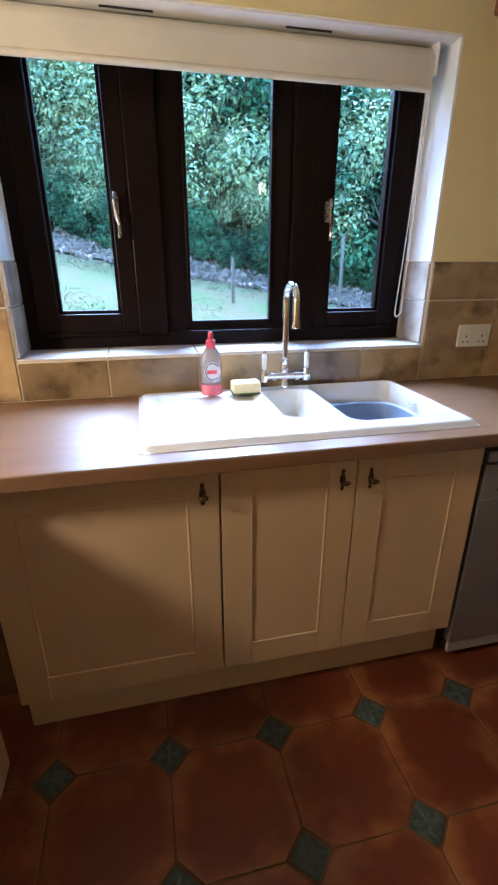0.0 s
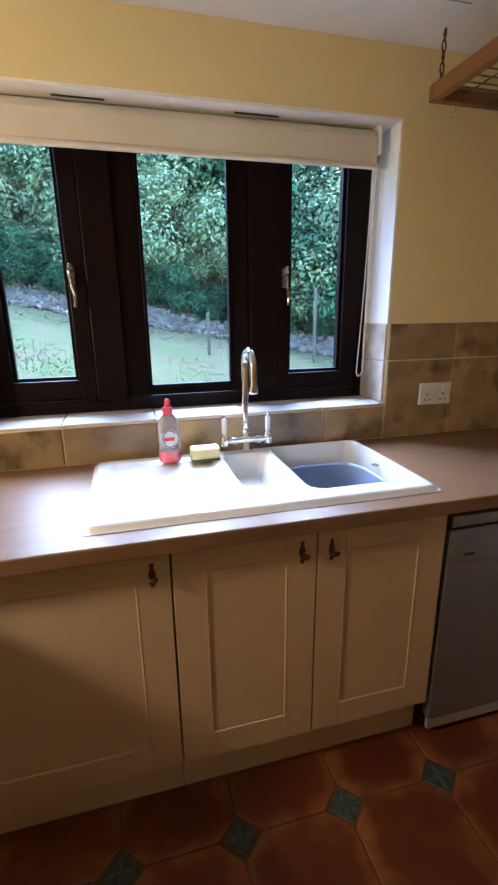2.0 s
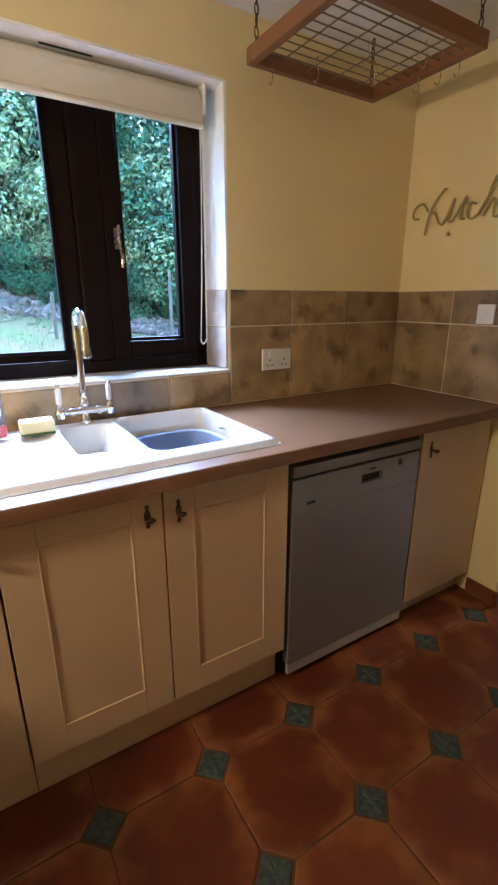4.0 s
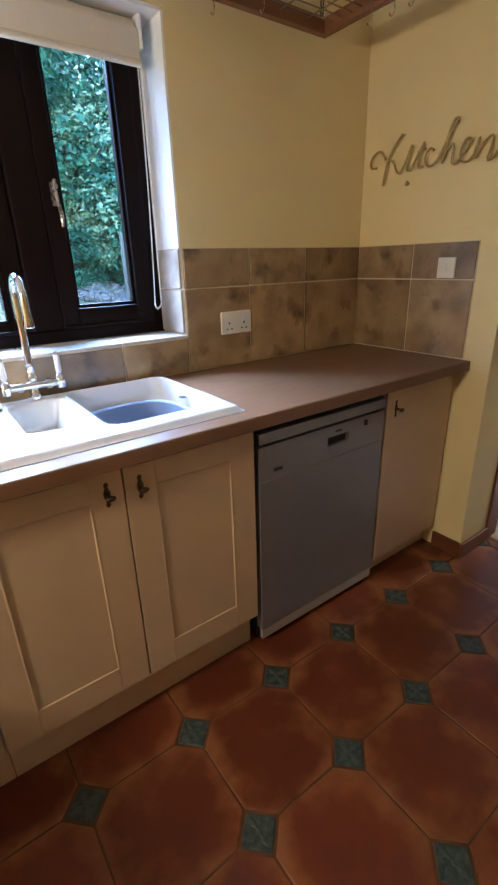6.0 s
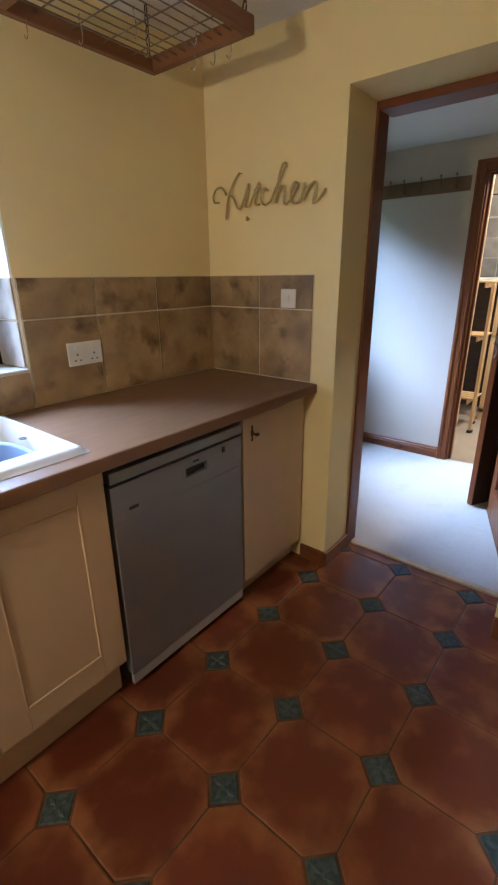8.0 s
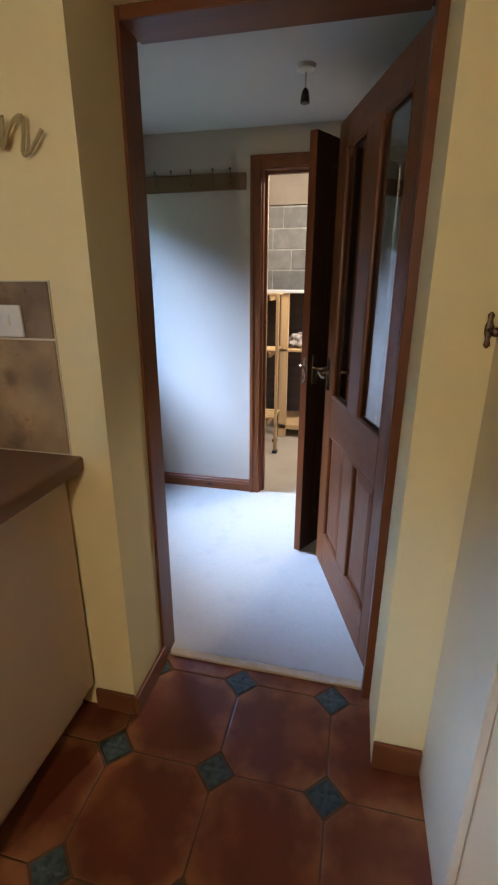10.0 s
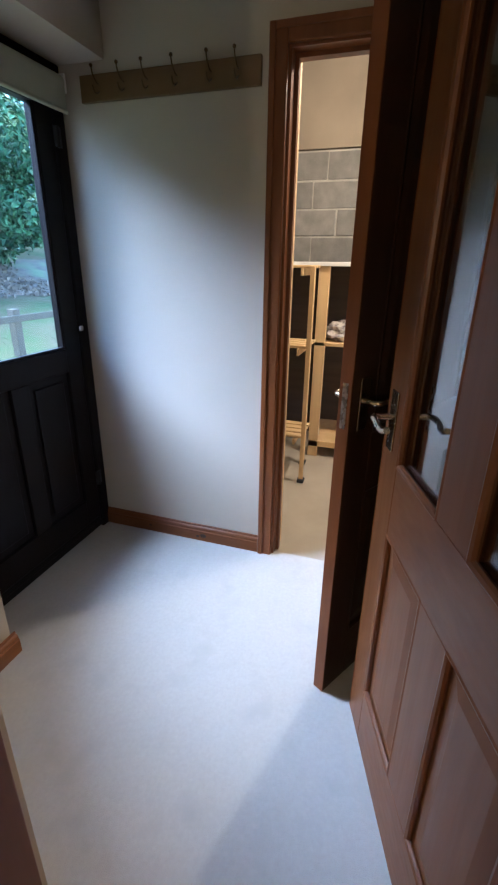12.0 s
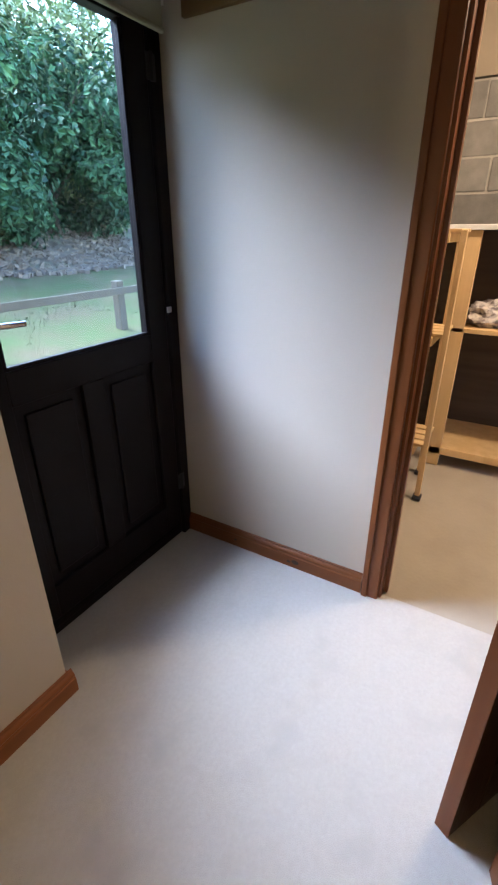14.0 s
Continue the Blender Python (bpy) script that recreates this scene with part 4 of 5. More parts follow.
part("pin", rod(bmesh.new(), (EX, 2.10, 1.775), (EX - 0.02, 2.10, 1.772), 0.002), M["gold"], sign)
part("pin", rod(bmesh.new(), (EX, 1.865, 1.77), (EX - 0.02, 1.865, 1.768), 0.002), M["gold"], sign)

# hanging pot rack
RX0, RX1, RY0, RY1, RZ = 1.775, 2.35, 1.745, 2.215, 2.05
M["rack_wood"] = wood("orange_rack_wood", (0.24, 0.105, 0.03), (0.15, 0.06, 0.017), "x", 0.45)
M["rack_wood_y"] = wood("orange_rack_wood_across", (0.24, 0.105, 0.03), (0.15, 0.06, 0.017), "y", 0.45)
rack = thing("pot_rack", ((RX0 + RX1) / 2, (RY0 + RY1) / 2, RZ), "hanging wooden pot rack with wire grid and hooks", "pot rack")
for y in (RY0, RY1 - 0.028):
    part("frame_rail", boxes((RX0, RX1, y, y + 0.028, RZ, RZ + 0.048), bevel=0.003), M["rack_wood"], rack)
for x in (RX0, RX1 - 0.028):
    part("frame_rail", boxes((x, x + 0.028, RY0 + 0.028, RY1 - 0.028, RZ, RZ + 0.048), bevel=0.003), M["rack_wood_y"], rack)
for k in range(1, 10):
    y = RY0 + 0.028 + (RY1 - RY0 - 0.056) * k / 10
    part("grid_wire", rod(bmesh.new(), (RX0 + 0.02, y, RZ + 0.02), (RX1 - 0.02, y, RZ + 0.02), 0.0025, seg=6), M["wire"], rack)
for k in range(1, 5):
    x = RX0 + (RX1 - RX0) * k / 5
    part("grid_wire", rod(bmesh.new(), (x, RY0 + 0.02, RZ + 0.025), (x, RY1 - 0.02, RZ + 0.025), 0.0025, seg=6), M["wire"], rack)
for x in (RX0 + 0.03, RX1 - 0.03):
    for y in (RY0 + 0.014, RY1 - 0.014):
        bm = bmesh.new()
        n = 5
        for k in range(n):
            z0, z1 = RZ + 0.046 + (KC - RZ - 0.046) * k / n, RZ + 0.046 + (KC - RZ - 0.046) * (k + 1) / n
            c, r = (z0 + z1) / 2, (z1 - z0) / 2 + 0.002
            ring = [(x + (0.009 * math.cos(a) if k % 2 else 0.003 * math.cos(a)), y + (0.003 * math.cos(a) if k % 2 else 0.009 * math.cos(a)), c + r * math.sin(a)) for a in [2 * math.pi * q / 10 for q in range(10)]]
            tb = tube(ring, 0.0025, closed=True, seg=6)
            me = bpy.data.meshes.new("link")
            tb.to_mesh(me)
            tb.free()
            bm.from_mesh(me)
            bpy.data.meshes.remove(me)
        part("chain", bm, M["bronze"], rack, "dark metal hanging chain", smooth=True)
for x, y in ((1.86, 2.19), (1.98, 2.10), (2.06, 1.95), (2.16, 2.02), (2.325, 1.98), (2.335, 1.90), (2.335, 1.83), (2.2, 1.85)):
    z = RZ + 0.0
    part("hook", tube(spline([(x, y, z + 0.03), (x, y + 0.008, z + 0.022), (x, y, z + 0.005), (x, y - 0.002, z - 0.03), (x, y + 0.008, z - 0.042), (x, y + 0.018, z - 0.03)], 4), 0.0016, seg=6), M["chrome"], rack, "metal S-shaped hook", smooth=True)

# tall unit and breakfast bar by the doorway
tall = thing("tall_cabinet", (2.54, 0.35, 0), "cream tall cabinet beside the doorway", "cabinet")
part("side_panel", boxes((2.372, 2.706, 0.685, 0.703, 0.0, 2.243), bevel=0.002), M["cream_pale"], tall)
part("body", boxes((2.392, 2.706, -0.3, 0.684, 0.0, 2.243)), M["cream_pale"], tall)
part("door", boxes((2.372, 2.39, -0.298, 0.683, 0.915, 2.235), bevel=0.002), M["cream_pale"], tall)
part("plinth", boxes((2.376, 2.39, -0.298, 0.683, 0.0, 0.9), bevel=0.002), M["cream_pale"], tall)


def wall_hook(z):
    """A bronze plate on the wall with a stem and a cross-shaped knob."""
    h = thing("wall_hook", (EX, 0.718, z), "antique bronze hook with a turned knob on the wall", "hook", "bronze hooks by the doorway")
    bm = lathe(bmesh.new(), [(0.002, -0.036), (0.007, -0.03), (0.0045, -0.018), (0.009, -0.004), (0.009, 0.008), (0.0045, 0.02), (0.007, 0.03), (0.002, 0.036)], (0, 0, 0), 12)
    bmesh.ops.scale(bm, vec=(0.4, 1, 1), verts=bm.verts)
    bmesh.ops.translate(bm, vec=(EX - 0.0035, 0.718, z), verts=bm.verts)
    part("plate", bm, M["bronze"], h, smooth=True)
    bm = rod(bmesh.new(), (EX - 0.004, 0.718, z), (EX - 0.05, 0.716, z), 0.0045, seg=10)
    bmesh.ops.create_uvsphere(bm, u_segments=12, v_segments=8, radius=0.009, matrix=Matrix.Translation((EX - 0.052, 0.716, z)) @ Matrix.Diagonal((0.8, 1.2, 1, 1)))
    part("knob", bm, M["bronze"], h, smooth=True)


for z in (1.464, 1.268):
    wall_hook(z)
bar = thing("breakfast_bar", (1.96, 0.4, 0), "brown laminate breakfast bar with a plain back support", "breakfast bar")
part("top", boxes((1.56, 2.370, -0.1, 0.709, 0.872, 0.91), bevel=0.006), M["worktop"], bar)
part("support", boxes((1.62, 2.30, -0.08, -0.06, 0.0, 0.872)), M["cream"], bar)
bn = thing("waste_bin", (2.06, 0.463, 0), "small white open-topped waste bin on the tiles", "bin")
part("bucket", lathe(bmesh.new(), [(0.0, 0.0), (0.085, 0.0), (0.115, 0.25), (0.11, 0.25), (0.082, 0.006), (0.0, 0.006)], (2.06, 0.463, 0), 32), M["plastic_white"], bn, smooth=True)
part("rim", tube([(2.06 + 0.117 * math.cos(a), 0.463 + 0.117 * math.sin(a), 0.252) for a in [2 * math.pi * k / 36 for k in range(36)]], 0.006, closed=True), M["plastic_white"], bn, smooth=True)

# ---- doorway frame, skirting ----
M["frame_pine"] = wood("brown_stained_pine", (0.185, 0.066, 0.018), (0.12, 0.039, 0.01), "z", 0.4)
M["frame_pine_x"] = wood("brown_stained_pine_along_x", (0.185, 0.066, 0.018), (0.12, 0.039, 0.01), "x", 0.4)
M["frame_pine_y"] = wood("brown_stained_pine_along_y", (0.185, 0.066, 0.018), (0.12, 0.039, 0.01), "y", 0.4)
dull("frame_pine", "frame_pine_x", "frame_pine_y")
M["pale_jamb"] = wood("pale_bare_wood", (0.56, 0.45, 0.31), (0.46, 0.35, 0.22), "z", 0.6)
# Lining pine lightened: the store bulb's glow is put into its colour.
M["glow_pine"] = wood("pale_glow_pine", (0.74, 0.56, 0.32), (0.64, 0.45, 0.23), "z", 0.6)
fr = thing("door_1", (3.0, 1.22, 0), "stained pine frame of the kitchen doorway", "door frame", kind="structure")
part("jamb", boxes((2.935, 3.034, 1.594, 1.627, 0, 1.987), bevel=0.003), M["frame_pine"], fr)
part("rebate", boxes((3.034, 3.059, 1.616, 1.631, 0, 1.987), bevel=0.002), M["pale_jamb"], fr, "pale bare wood of the door rebate")
part("jamb", boxes((2.985, 3.058, 0.791, 0.812, 0, 1.987), bevel=0.003), M["frame_pine"], fr)
part("jamb", boxes((2.935, 2.985, 0.791, 0.866, 0, 1.987), bevel=0.003), M["frame_pine"], fr)
part("head", boxes((2.935, 3.058, 0.866, 1.594, 1.957, 1.987), bevel=0.003), M["frame_pine_y"], fr)
part("architrave", boxes((3.061, 3.078, 0.735, 0.80, 0, 2.05), (3.061, 3.078, 0.80, 1.620, 1.972, 2.05), bevel=0.003), M["pine"], fr)
single("threshold", boxes((2.968, 3.0, 0.868, 1.587, 0.0, 0.012), bevel=0.003), M["pale_jamb"], "pale worn threshold strip in the doorway", "threshold", "structure")


def skirt(name, label, mat, *rows):
    return single(name, boxes(*rows, bevel=0.004), mat, label, "skirting board", "structure")


def moulded(name, label, mat, runs):
    """Skirting with an ogee top; each run: start, end and the way it faces, along one axis."""
    prof = ((0.0, 0.0), (0.018, 0.0), (0.018, 0.058), (0.014, 0.063), (0.0155, 0.068), (0.012, 0.076), (0.006, 0.082), (0.0055, 0.088), (0.0, 0.09))
    bm = bmesh.new()
    for (x0, y0), (x1, y1), (fx, fy) in runs:
        ends = [[bm.verts.new((x + fx * d, y + fy * d, z)) for d, z in prof] for x, y in ((x0, y0), (x1, y1))]
        for k in range(len(prof)):
            n = (k + 1) % len(prof)
            bm.faces.new((ends[0][k], ends[0][n], ends[1][n], ends[1][k]))
        bm.faces.new(ends[0])
        bm.faces.new(ends[1][::-1])
    return single(name, bm, mat, label, "skirting board", "structure")


skirt("baseboard_kitchen", "dark stained pine skirting board by the doorway", M["frame_pine_y"], (EX - 0.014, EX, 1.601, 1.74, 0, 0.075), (EX - 0.014, 2.934, 1.586, 1.5995, 0, 0.075), (EX - 0.014, EX, 0.705, 0.840, 0, 0.095))
moulded("baseboard_hall_east", "stained pine skirting board with a dark knot in the hall", M["pine_y"], [((HX1, 1.622), (HX1, 2.484), (-1, 0))])
M["knot"] = material("dark_pine_knot", (0.05, 0.018, 0.007), 0.5, color2=(0.02, 0.008, 0.004), scale=60)
bm = bmesh.new()
for y, z, r in ((1.905, 0.036, 0.011), (1.935, 0.03, 0.006), (2.2, 0.04, 0.005)):
    bmesh.ops.create_uvsphere(bm, u_segments=14, v_segments=8, radius=r, matrix=Matrix.Translation((HX1 - 0.018, y, z)) @ Matrix.Diagonal((0.09, 1.5, 1, 1)))
ob = part("knot", bm, M["knot"], bpy.data.objects["baseboard_hall_east"], "dark pine knot", smooth=True)
moulded("baseboard_hall_north", "knotty pine skirting board beside the outer door", M["pine_x"], [((3.08, HY), (3.621, HY), (0, -1)), ((3.603, HY - 0.0005), (3.603, 2.46), (1, 0))])


# ---- panel doors ----
def panel_door(name, hinge, turn, width, height, label, glazed, cat="door", face="pine", face_x="pine_x"):
    """A four-panel pine door; local x runs from the hinge, y is the thickness."""
    d = thing(name, (*hinge, 0.008), label, cat, turn=turn)
    st, mid, th = 0.108, 0.125, 0.036
    c0, c1 = width / 2 - mid / 2, width / 2 + mid / 2
    zb, zl0, zl1, zt = 0.19, 0.70, 0.88, height - 0.105
    L = dict(local=True)
    part("stile", boxes((0, st, -th / 2, th / 2, 0, height), bevel=0.002), M[face], d, **L)
    part("stile", boxes((width - st, width, -th / 2, th / 2, 0, height), bevel=0.002), M[face], d, **L)
    for z0, z1 in ((0, zb), (zl0, zl1), (zt, height)):
        part("rail", boxes((st, width - st, -th / 2, th / 2, z0, z1), bevel=0.002), M[face_x], d, **L)
    part("muntin", boxes((c0, c1, -th / 2, th / 2, zb, zl0), bevel=0.002), M[face], d, **L)
    part("muntin", boxes((c0, c1, -th / 2, th / 2, zl1, zt), bevel=0.002), M[face], d, **L)
    for a, b in ((st, c0), (c1, width - st)):
        for z0, z1, g in ((zb, zl0, False), (zl1, zt, glazed)):
            if g:
                p = part("pane", boxes((a, b, -0.002, 0.002, z0, z1)), M["door_glass"], d, "clear glass pane", **L)
                # curved corner pieces at the head of the pane
                bm = bmesh.new()
                for sx, x in ((1, a), (-1, b)):
                    vs = [(x, z1)] + [(x + sx * 0.07 * (1 - math.sin(q)), z1 - 0.055 * (1 - math.cos(q))) for q in [k * math.pi / 2 / 8 for k in range(9)]]
                    f = [bm.verts.new((px, -0.014, pz)) for px, pz in vs]
                    bk = [bm.verts.new((px, 0.014, pz)) for px, pz in vs]
                    bm.faces.new(f)
                    bm.faces.new(bk[::-1])
                    for k in range(len(vs)):
                        n = (k + 1) % len(vs)
                        bm.faces.new((f[k], bk[k], bk[n], f[n]))
                part("head_curve", bm, M[face], d, **L)
            else:
                bm = boxes((a - 0.003, b + 0.003, -0.006, 0.006, z0 - 0.003, z1 + 0.003))
                part("panel", bm, M[face], d, **L)
                bm = bmesh.new()
                for s in (-1, 1):
                    o = [(a + 0.015, z0 + 0.015), (b - 0.015, z0 + 0.015), (b - 0.015, z1 - 0.015), (a + 0.015, z1 - 0.015)]
                    q = [(a + 0.05, z0 + 0.05), (b - 0.05, z0 + 0.05), (b - 0.05, z1 - 0.05), (a + 0.05, z1 - 0.05)]
                    vo = [bm.verts.new((px, s * 0.0055, pz)) for px, pz in o]
                    vq = [bm.verts.new((px, s * 0.012, pz)) for px, pz in q]
                    bm.faces.new(vq)
                    for k in range(4):
                        bm.faces.new((vo[k], vo[(k + 1) % 4], vq[(k + 1) % 4], vq[k]))
                part("raised_field", bm, M[face], d, **L)
            bm = bmesh.new()
            for s in (-1, 1):
                for p, q in (((a, z0), (b, z0)), ((b, z0), (b, z1)), ((b, z1), (a, z1)), ((a, z1), (a, z0))):
                    rod(bm, (p[0], s * 0.011, p[1]), (q[0], s * 0.011, q[1]), 0.009, seg=8)
            part("moulding", bm, M[face], d, smooth=True, **L)
    for s in (-1, 1):
        hx, hz = width - 0.05, 0.97
        pl = part("handle_plate", boxes((hx - 0.02, hx + 0.02, s * (th / 2 + 0.003) - 0.003, s * (th / 2 + 0.003) + 0.003, hz - 0.07, hz + 0.07), bevel=0.0025), M["brass"], d, "aged brass handle plate", **L)
        pts = [(hx, s * th / 2, hz + 0.01), (hx, s * (th / 2 + 0.045), hz + 0.01), (hx - 0.03, s * (th / 2 + 0.052), hz + 0.012), (hx - 0.07, s * (th / 2 + 0.05), hz + 0.002), (hx - 0.10, s * (th / 2 + 0.047), hz + 0.012)]
        part("lever", tube(spline(pts, 4), 0.0075, seg=10), M["brass"], pl, "curved lever handle", smooth=True, **L)
    part("lipping", boxes((width, width + 0.004, -th / 2, th / 2, 0, height)), M["pine"], d, "pale pine edge", **L)
    part("latch_plate", boxes((width + 0.003, width + 0.0055, -0.008, 0.008, 0.91, 1.03)), M["pewter"], d, "bright steel latch plate", **L)
    return d


panel_door("kitchen_door", (3.038, 0.831), 18.5, 0.79, 1.945, "open stained pine door with two tall glass panes", True, face="frame_pine", face_x="frame_pine_x")
panel_door("store_door", (4.452, 0.842), 150.5, 0.735, 1.94, "open dark brown four-panel door with pine edge", False, face="dark_pine", face_x="dark_pine_x")
fr2 = thing("door_2", (4.55, 1.17, 0), "stained pine lining and architrave of the store doorway", "door frame", kind="structure")
part("lining", boxes((HX1 - 0.002, HX1 + 0.122, D2B, D2B + 0.029, 0, D2T + 0.029), (HX1 - 0.002, HX1 + 0.122, D2A - 0.029, D2A, 0, D2T + 0.029), (HX1 - 0.002, HX1 + 0.122, D2A, D2B, D2T, D2T + 0.029)), M["pine"], fr2)
part("store_side_lining", boxes((HX1 + 0.074, HX1 + 0.124, D2B - 0.004, D2B - 0.0005, 0, D2T - 0.005), bevel=0.001), M["glow_pine"], fr2, "pale pine of the lining, bulb glow in its colour")
part("store_side_trim", boxes((HX1 + 0.124, HX1 + 0.138, D2B - 0.004, D2B + 0.055, 0, D2T + 0.05), bevel=0.002), M["glow_pine"], fr2, "pale pine trim, bulb glow in its colour")
part("stop", boxes((HX1 + 0.045, HX1 + 0.07, D2B - 0.014, D2B, 0, D2T), (HX1 + 0.045, HX1 + 0.07, D2A, D2A + 0.014, 0, D2T), (HX1 + 0.045, HX1 + 0.07, D2A + 0.014, D2B - 0.014, D2T - 0.014, D2T)), M["pine"], fr2)
part("architrave", boxes((HX1 - 0.02, HX1, D2B + 0.01, D2B + 0.075, 0, D2T + 0.07), (HX1 - 0.02, HX1, D2A - 0.075, D2A - 0.01, 0, D2T + 0.07), (HX1 - 0.02, HX1, D2A - 0.01, D2B + 0.01, D2T + 0.008, D2T + 0.07), bevel=0.004), M["pine"], fr2)
part("architrave_bead", boxes((HX1 - 0.027, HX1 - 0.02, D2B + 0.05, D2B + 0.072, 0, D2T + 0.067), (HX1 - 0.027, HX1 - 0.02, D2A - 0.072, D2B + 0.05, D2T + 0.045, D2T + 0.067), bevel=0.003), M["pine"], fr2)

# ---- outer door with its blind ----
# The dark frame wood again, slightly greyed: haze put into the colour.
M["outer_door"] = wood("hazed_black_brown_door", (0.012, 0.009, 0.009), (0.008, 0.006, 0.006), "z", 0.45)
M["outer_door"].node_tree.nodes["Principled BSDF"].inputs["Specular IOR Level"].default_value = 0.12
OD = M["outer_door"]
OX0, OX1, OY = 3.605, 4.485, 2.47
od = thing("outer_door", (4.05, OY + 0.03, 0), "dark-stained half-glazed outer door, closed", "door")
fr3 = thing("door_3", (4.05, 2.53, 0), "dark-stained frame of the outer door", "door frame", kind="structure")
part("frame", boxes((OX0, OX0 + 0.055, OY - 0.012, OY + 0.09, 0.0, 1.999), (OX1 - 0.055, OX1, OY - 0.012, OY + 0.09, 0.0, 1.999), (OX0 + 0.055, OX1 - 0.055, OY - 0.012, OY + 0.09, 1.945, 1.999), bevel=0.004), OD, fr3)
lx0, lx1 = OX0 + 0.057, OX1 - 0.057
gx0, gx1, gz0, gz1 = lx0 + 0.095, lx1 - 0.095, 0.95, 1.85
part("stile", boxes((lx0, gx0, OY, OY + 0.044, 0.012, 1.943), bevel=0.003), OD, od)
part("stile", boxes((gx1, lx1, OY, OY + 0.044, 0.012, 1.943), bevel=0.003), OD, od)
part("rail", boxes((gx0, gx1, OY, OY + 0.044, gz1, 1.943), bevel=0.003), OD, od)
part("rail", boxes((gx0, gx1, OY, OY + 0.044, 0.85, gz0), bevel=0.003), OD, od)
part("rail", boxes((gx0, gx1, OY, OY + 0.044, 0.012, 0.20), bevel=0.003), OD, od)
mx = (gx0 + gx1) / 2
part("muntin", boxes((mx - 0.045, mx + 0.045, OY, OY + 0.044, 0.20, 0.85), bevel=0.003), OD, od)
for a, b in ((gx0, mx - 0.045), (mx + 0.045, gx1)):
    part("panel", boxes((a - 0.003, b + 0.003, OY + 0.016, OY + 0.034, 0.197, 0.853)), OD, od)
    part("raised_field", boxes((a + 0.035, b - 0.035, OY + 0.006, OY + 0.017, 0.235, 0.815), bevel=0.005), OD, od)
p = part("pane", boxes((gx0, gx1, OY + 0.02, OY + 0.026, gz0, gz1)), M["glass"], od, "clear glass pane")
p.visible_shadow = False
part("glazing_bead", boxes((gx0, gx0 + 0.012, OY + 0.004, OY + 0.019, gz0, gz1), (gx1 - 0.012, gx1, OY + 0.004, OY + 0.019, gz0, gz1), (gx0, gx1, OY + 0.004, OY + 0.019, gz0, gz0 + 0.012), bevel=0.002), OD, od)
for z, m in ((0.29, M["black"]), (1.03, M["chrome"]), (1.757, M["black"])):
    bm = boxes((lx1 - 0.02, lx1 + 0.022, OY - 0.016, OY - 0.0125, z - 0.035, z + 0.035), bevel=0.001)
    rod(bm, (lx1, OY - 0.018, z - 0.037), (lx1, OY - 0.018, z + 0.037), 0.006)
    part("hinge", bm if m is M["black"] else boxes((lx1 - 0.014, lx1 + 0.014, OY - 0.02, OY - 0.002, z - 0.012, z + 0.012), bevel=0.004), m, od, smooth=True)
hp = part("handle_plate", boxes((lx0 + 0.03, lx0 + 0.065, OY - 0.007, OY, 0.97, 1.14), bevel=0.002), M["chrome"], od)
part("lever", tube(spline([(lx0 + 0.047, OY, 1.08), (lx0 + 0.047, OY - 0.045, 1.08), (lx0 + 0.075, OY - 0.052, 1.082), (lx0 + 0.15, OY - 0.05, 1.078)], 4), 0.008, seg=10), M["chrome"], hp, "chrome lever handle", smooth=True)
part("weather_bar", boxes((lx0 + 0.02, lx1 - 0.02, OY - 0.012, OY, 0.05, 0.075), bevel=0.003), OD, od)
ob2 = thing("roller_blind", (4.05, 2.43, 1.82), "rolled-up grey-green roller blind over the outer door", "blind")
bm = bmesh.new()
rod(bm, (3.68, 2.425, 1.925), (4.43, 2.425, 1.925), 0.028, seg=20)
M["blind_green"] = material("grey_green_blind_cloth", (0.42, 0.43, 0.33), 0.9, bump=0.2, bump_scale=300)
part("roll", bm, M["blind_green"], ob2, smooth=True)
part("cloth", boxes((3.685, 4.425, 2.396, 2.40, 1.835, 1.925)), M["blind_green"], ob2)
bm = bmesh.new()
rod(bm, (3.685, 2.398, 1.832), (4.425, 2.398, 1.832), 0.008)
part("bottom_bar", bm, M["blind_green"], ob2, smooth=True)
for x in (3.672, 4.437):
    part("bracket", boxes((x - 0.005, x + 0.005, 2.40, 2.458, 1.895, 1.955)), M["plastic_white"], ob2)

# hook rail
hr = thing("coat_rail", (HX1 - 0.01, 2.0, 1.87), "pine coat rail with double metal hooks on the wall", "coat rail")
M["pale_pine"] = wood("pale_varnished_pine", (0.17, 0.095, 0.034), (0.12, 0.065, 0.022), "y", 0.5)
part("board", boxes((HX1 - 0.018, HX1, 1.645, 2.36, 1.868, 1.955), bevel=0.004), M["pale_pine"], hr)
for y in (1.725, 1.825, 1.955, 2.072, 2.17, 2.275):
    x = HX1 - 0.018
    bm = tube(spline([(x, y, 1.90), (x - 0.02, y, 1.888), (x - 0.036, y, 1.893), (x - 0.042, y, 1.908)], 4), 0.0026, seg=8)
    part("lower_hook", bm, M["bronze"], hr, smooth=True)
    bm = tube(spline([(x, y, 1.92), (x - 0.018, y, 1.924), (x - 0.036, y, 1.942), (x - 0.042, y, 1.962)], 4), 0.0024, seg=8)
    bmesh.ops.create_uvsphere(bm, u_segments=8, v_segments=6, radius=0.0065, matrix=Matrix.Translation((x - 0.042, y, 1.966)))
    part("upper_hook", bm, M["bronze"], hr, smooth=True)

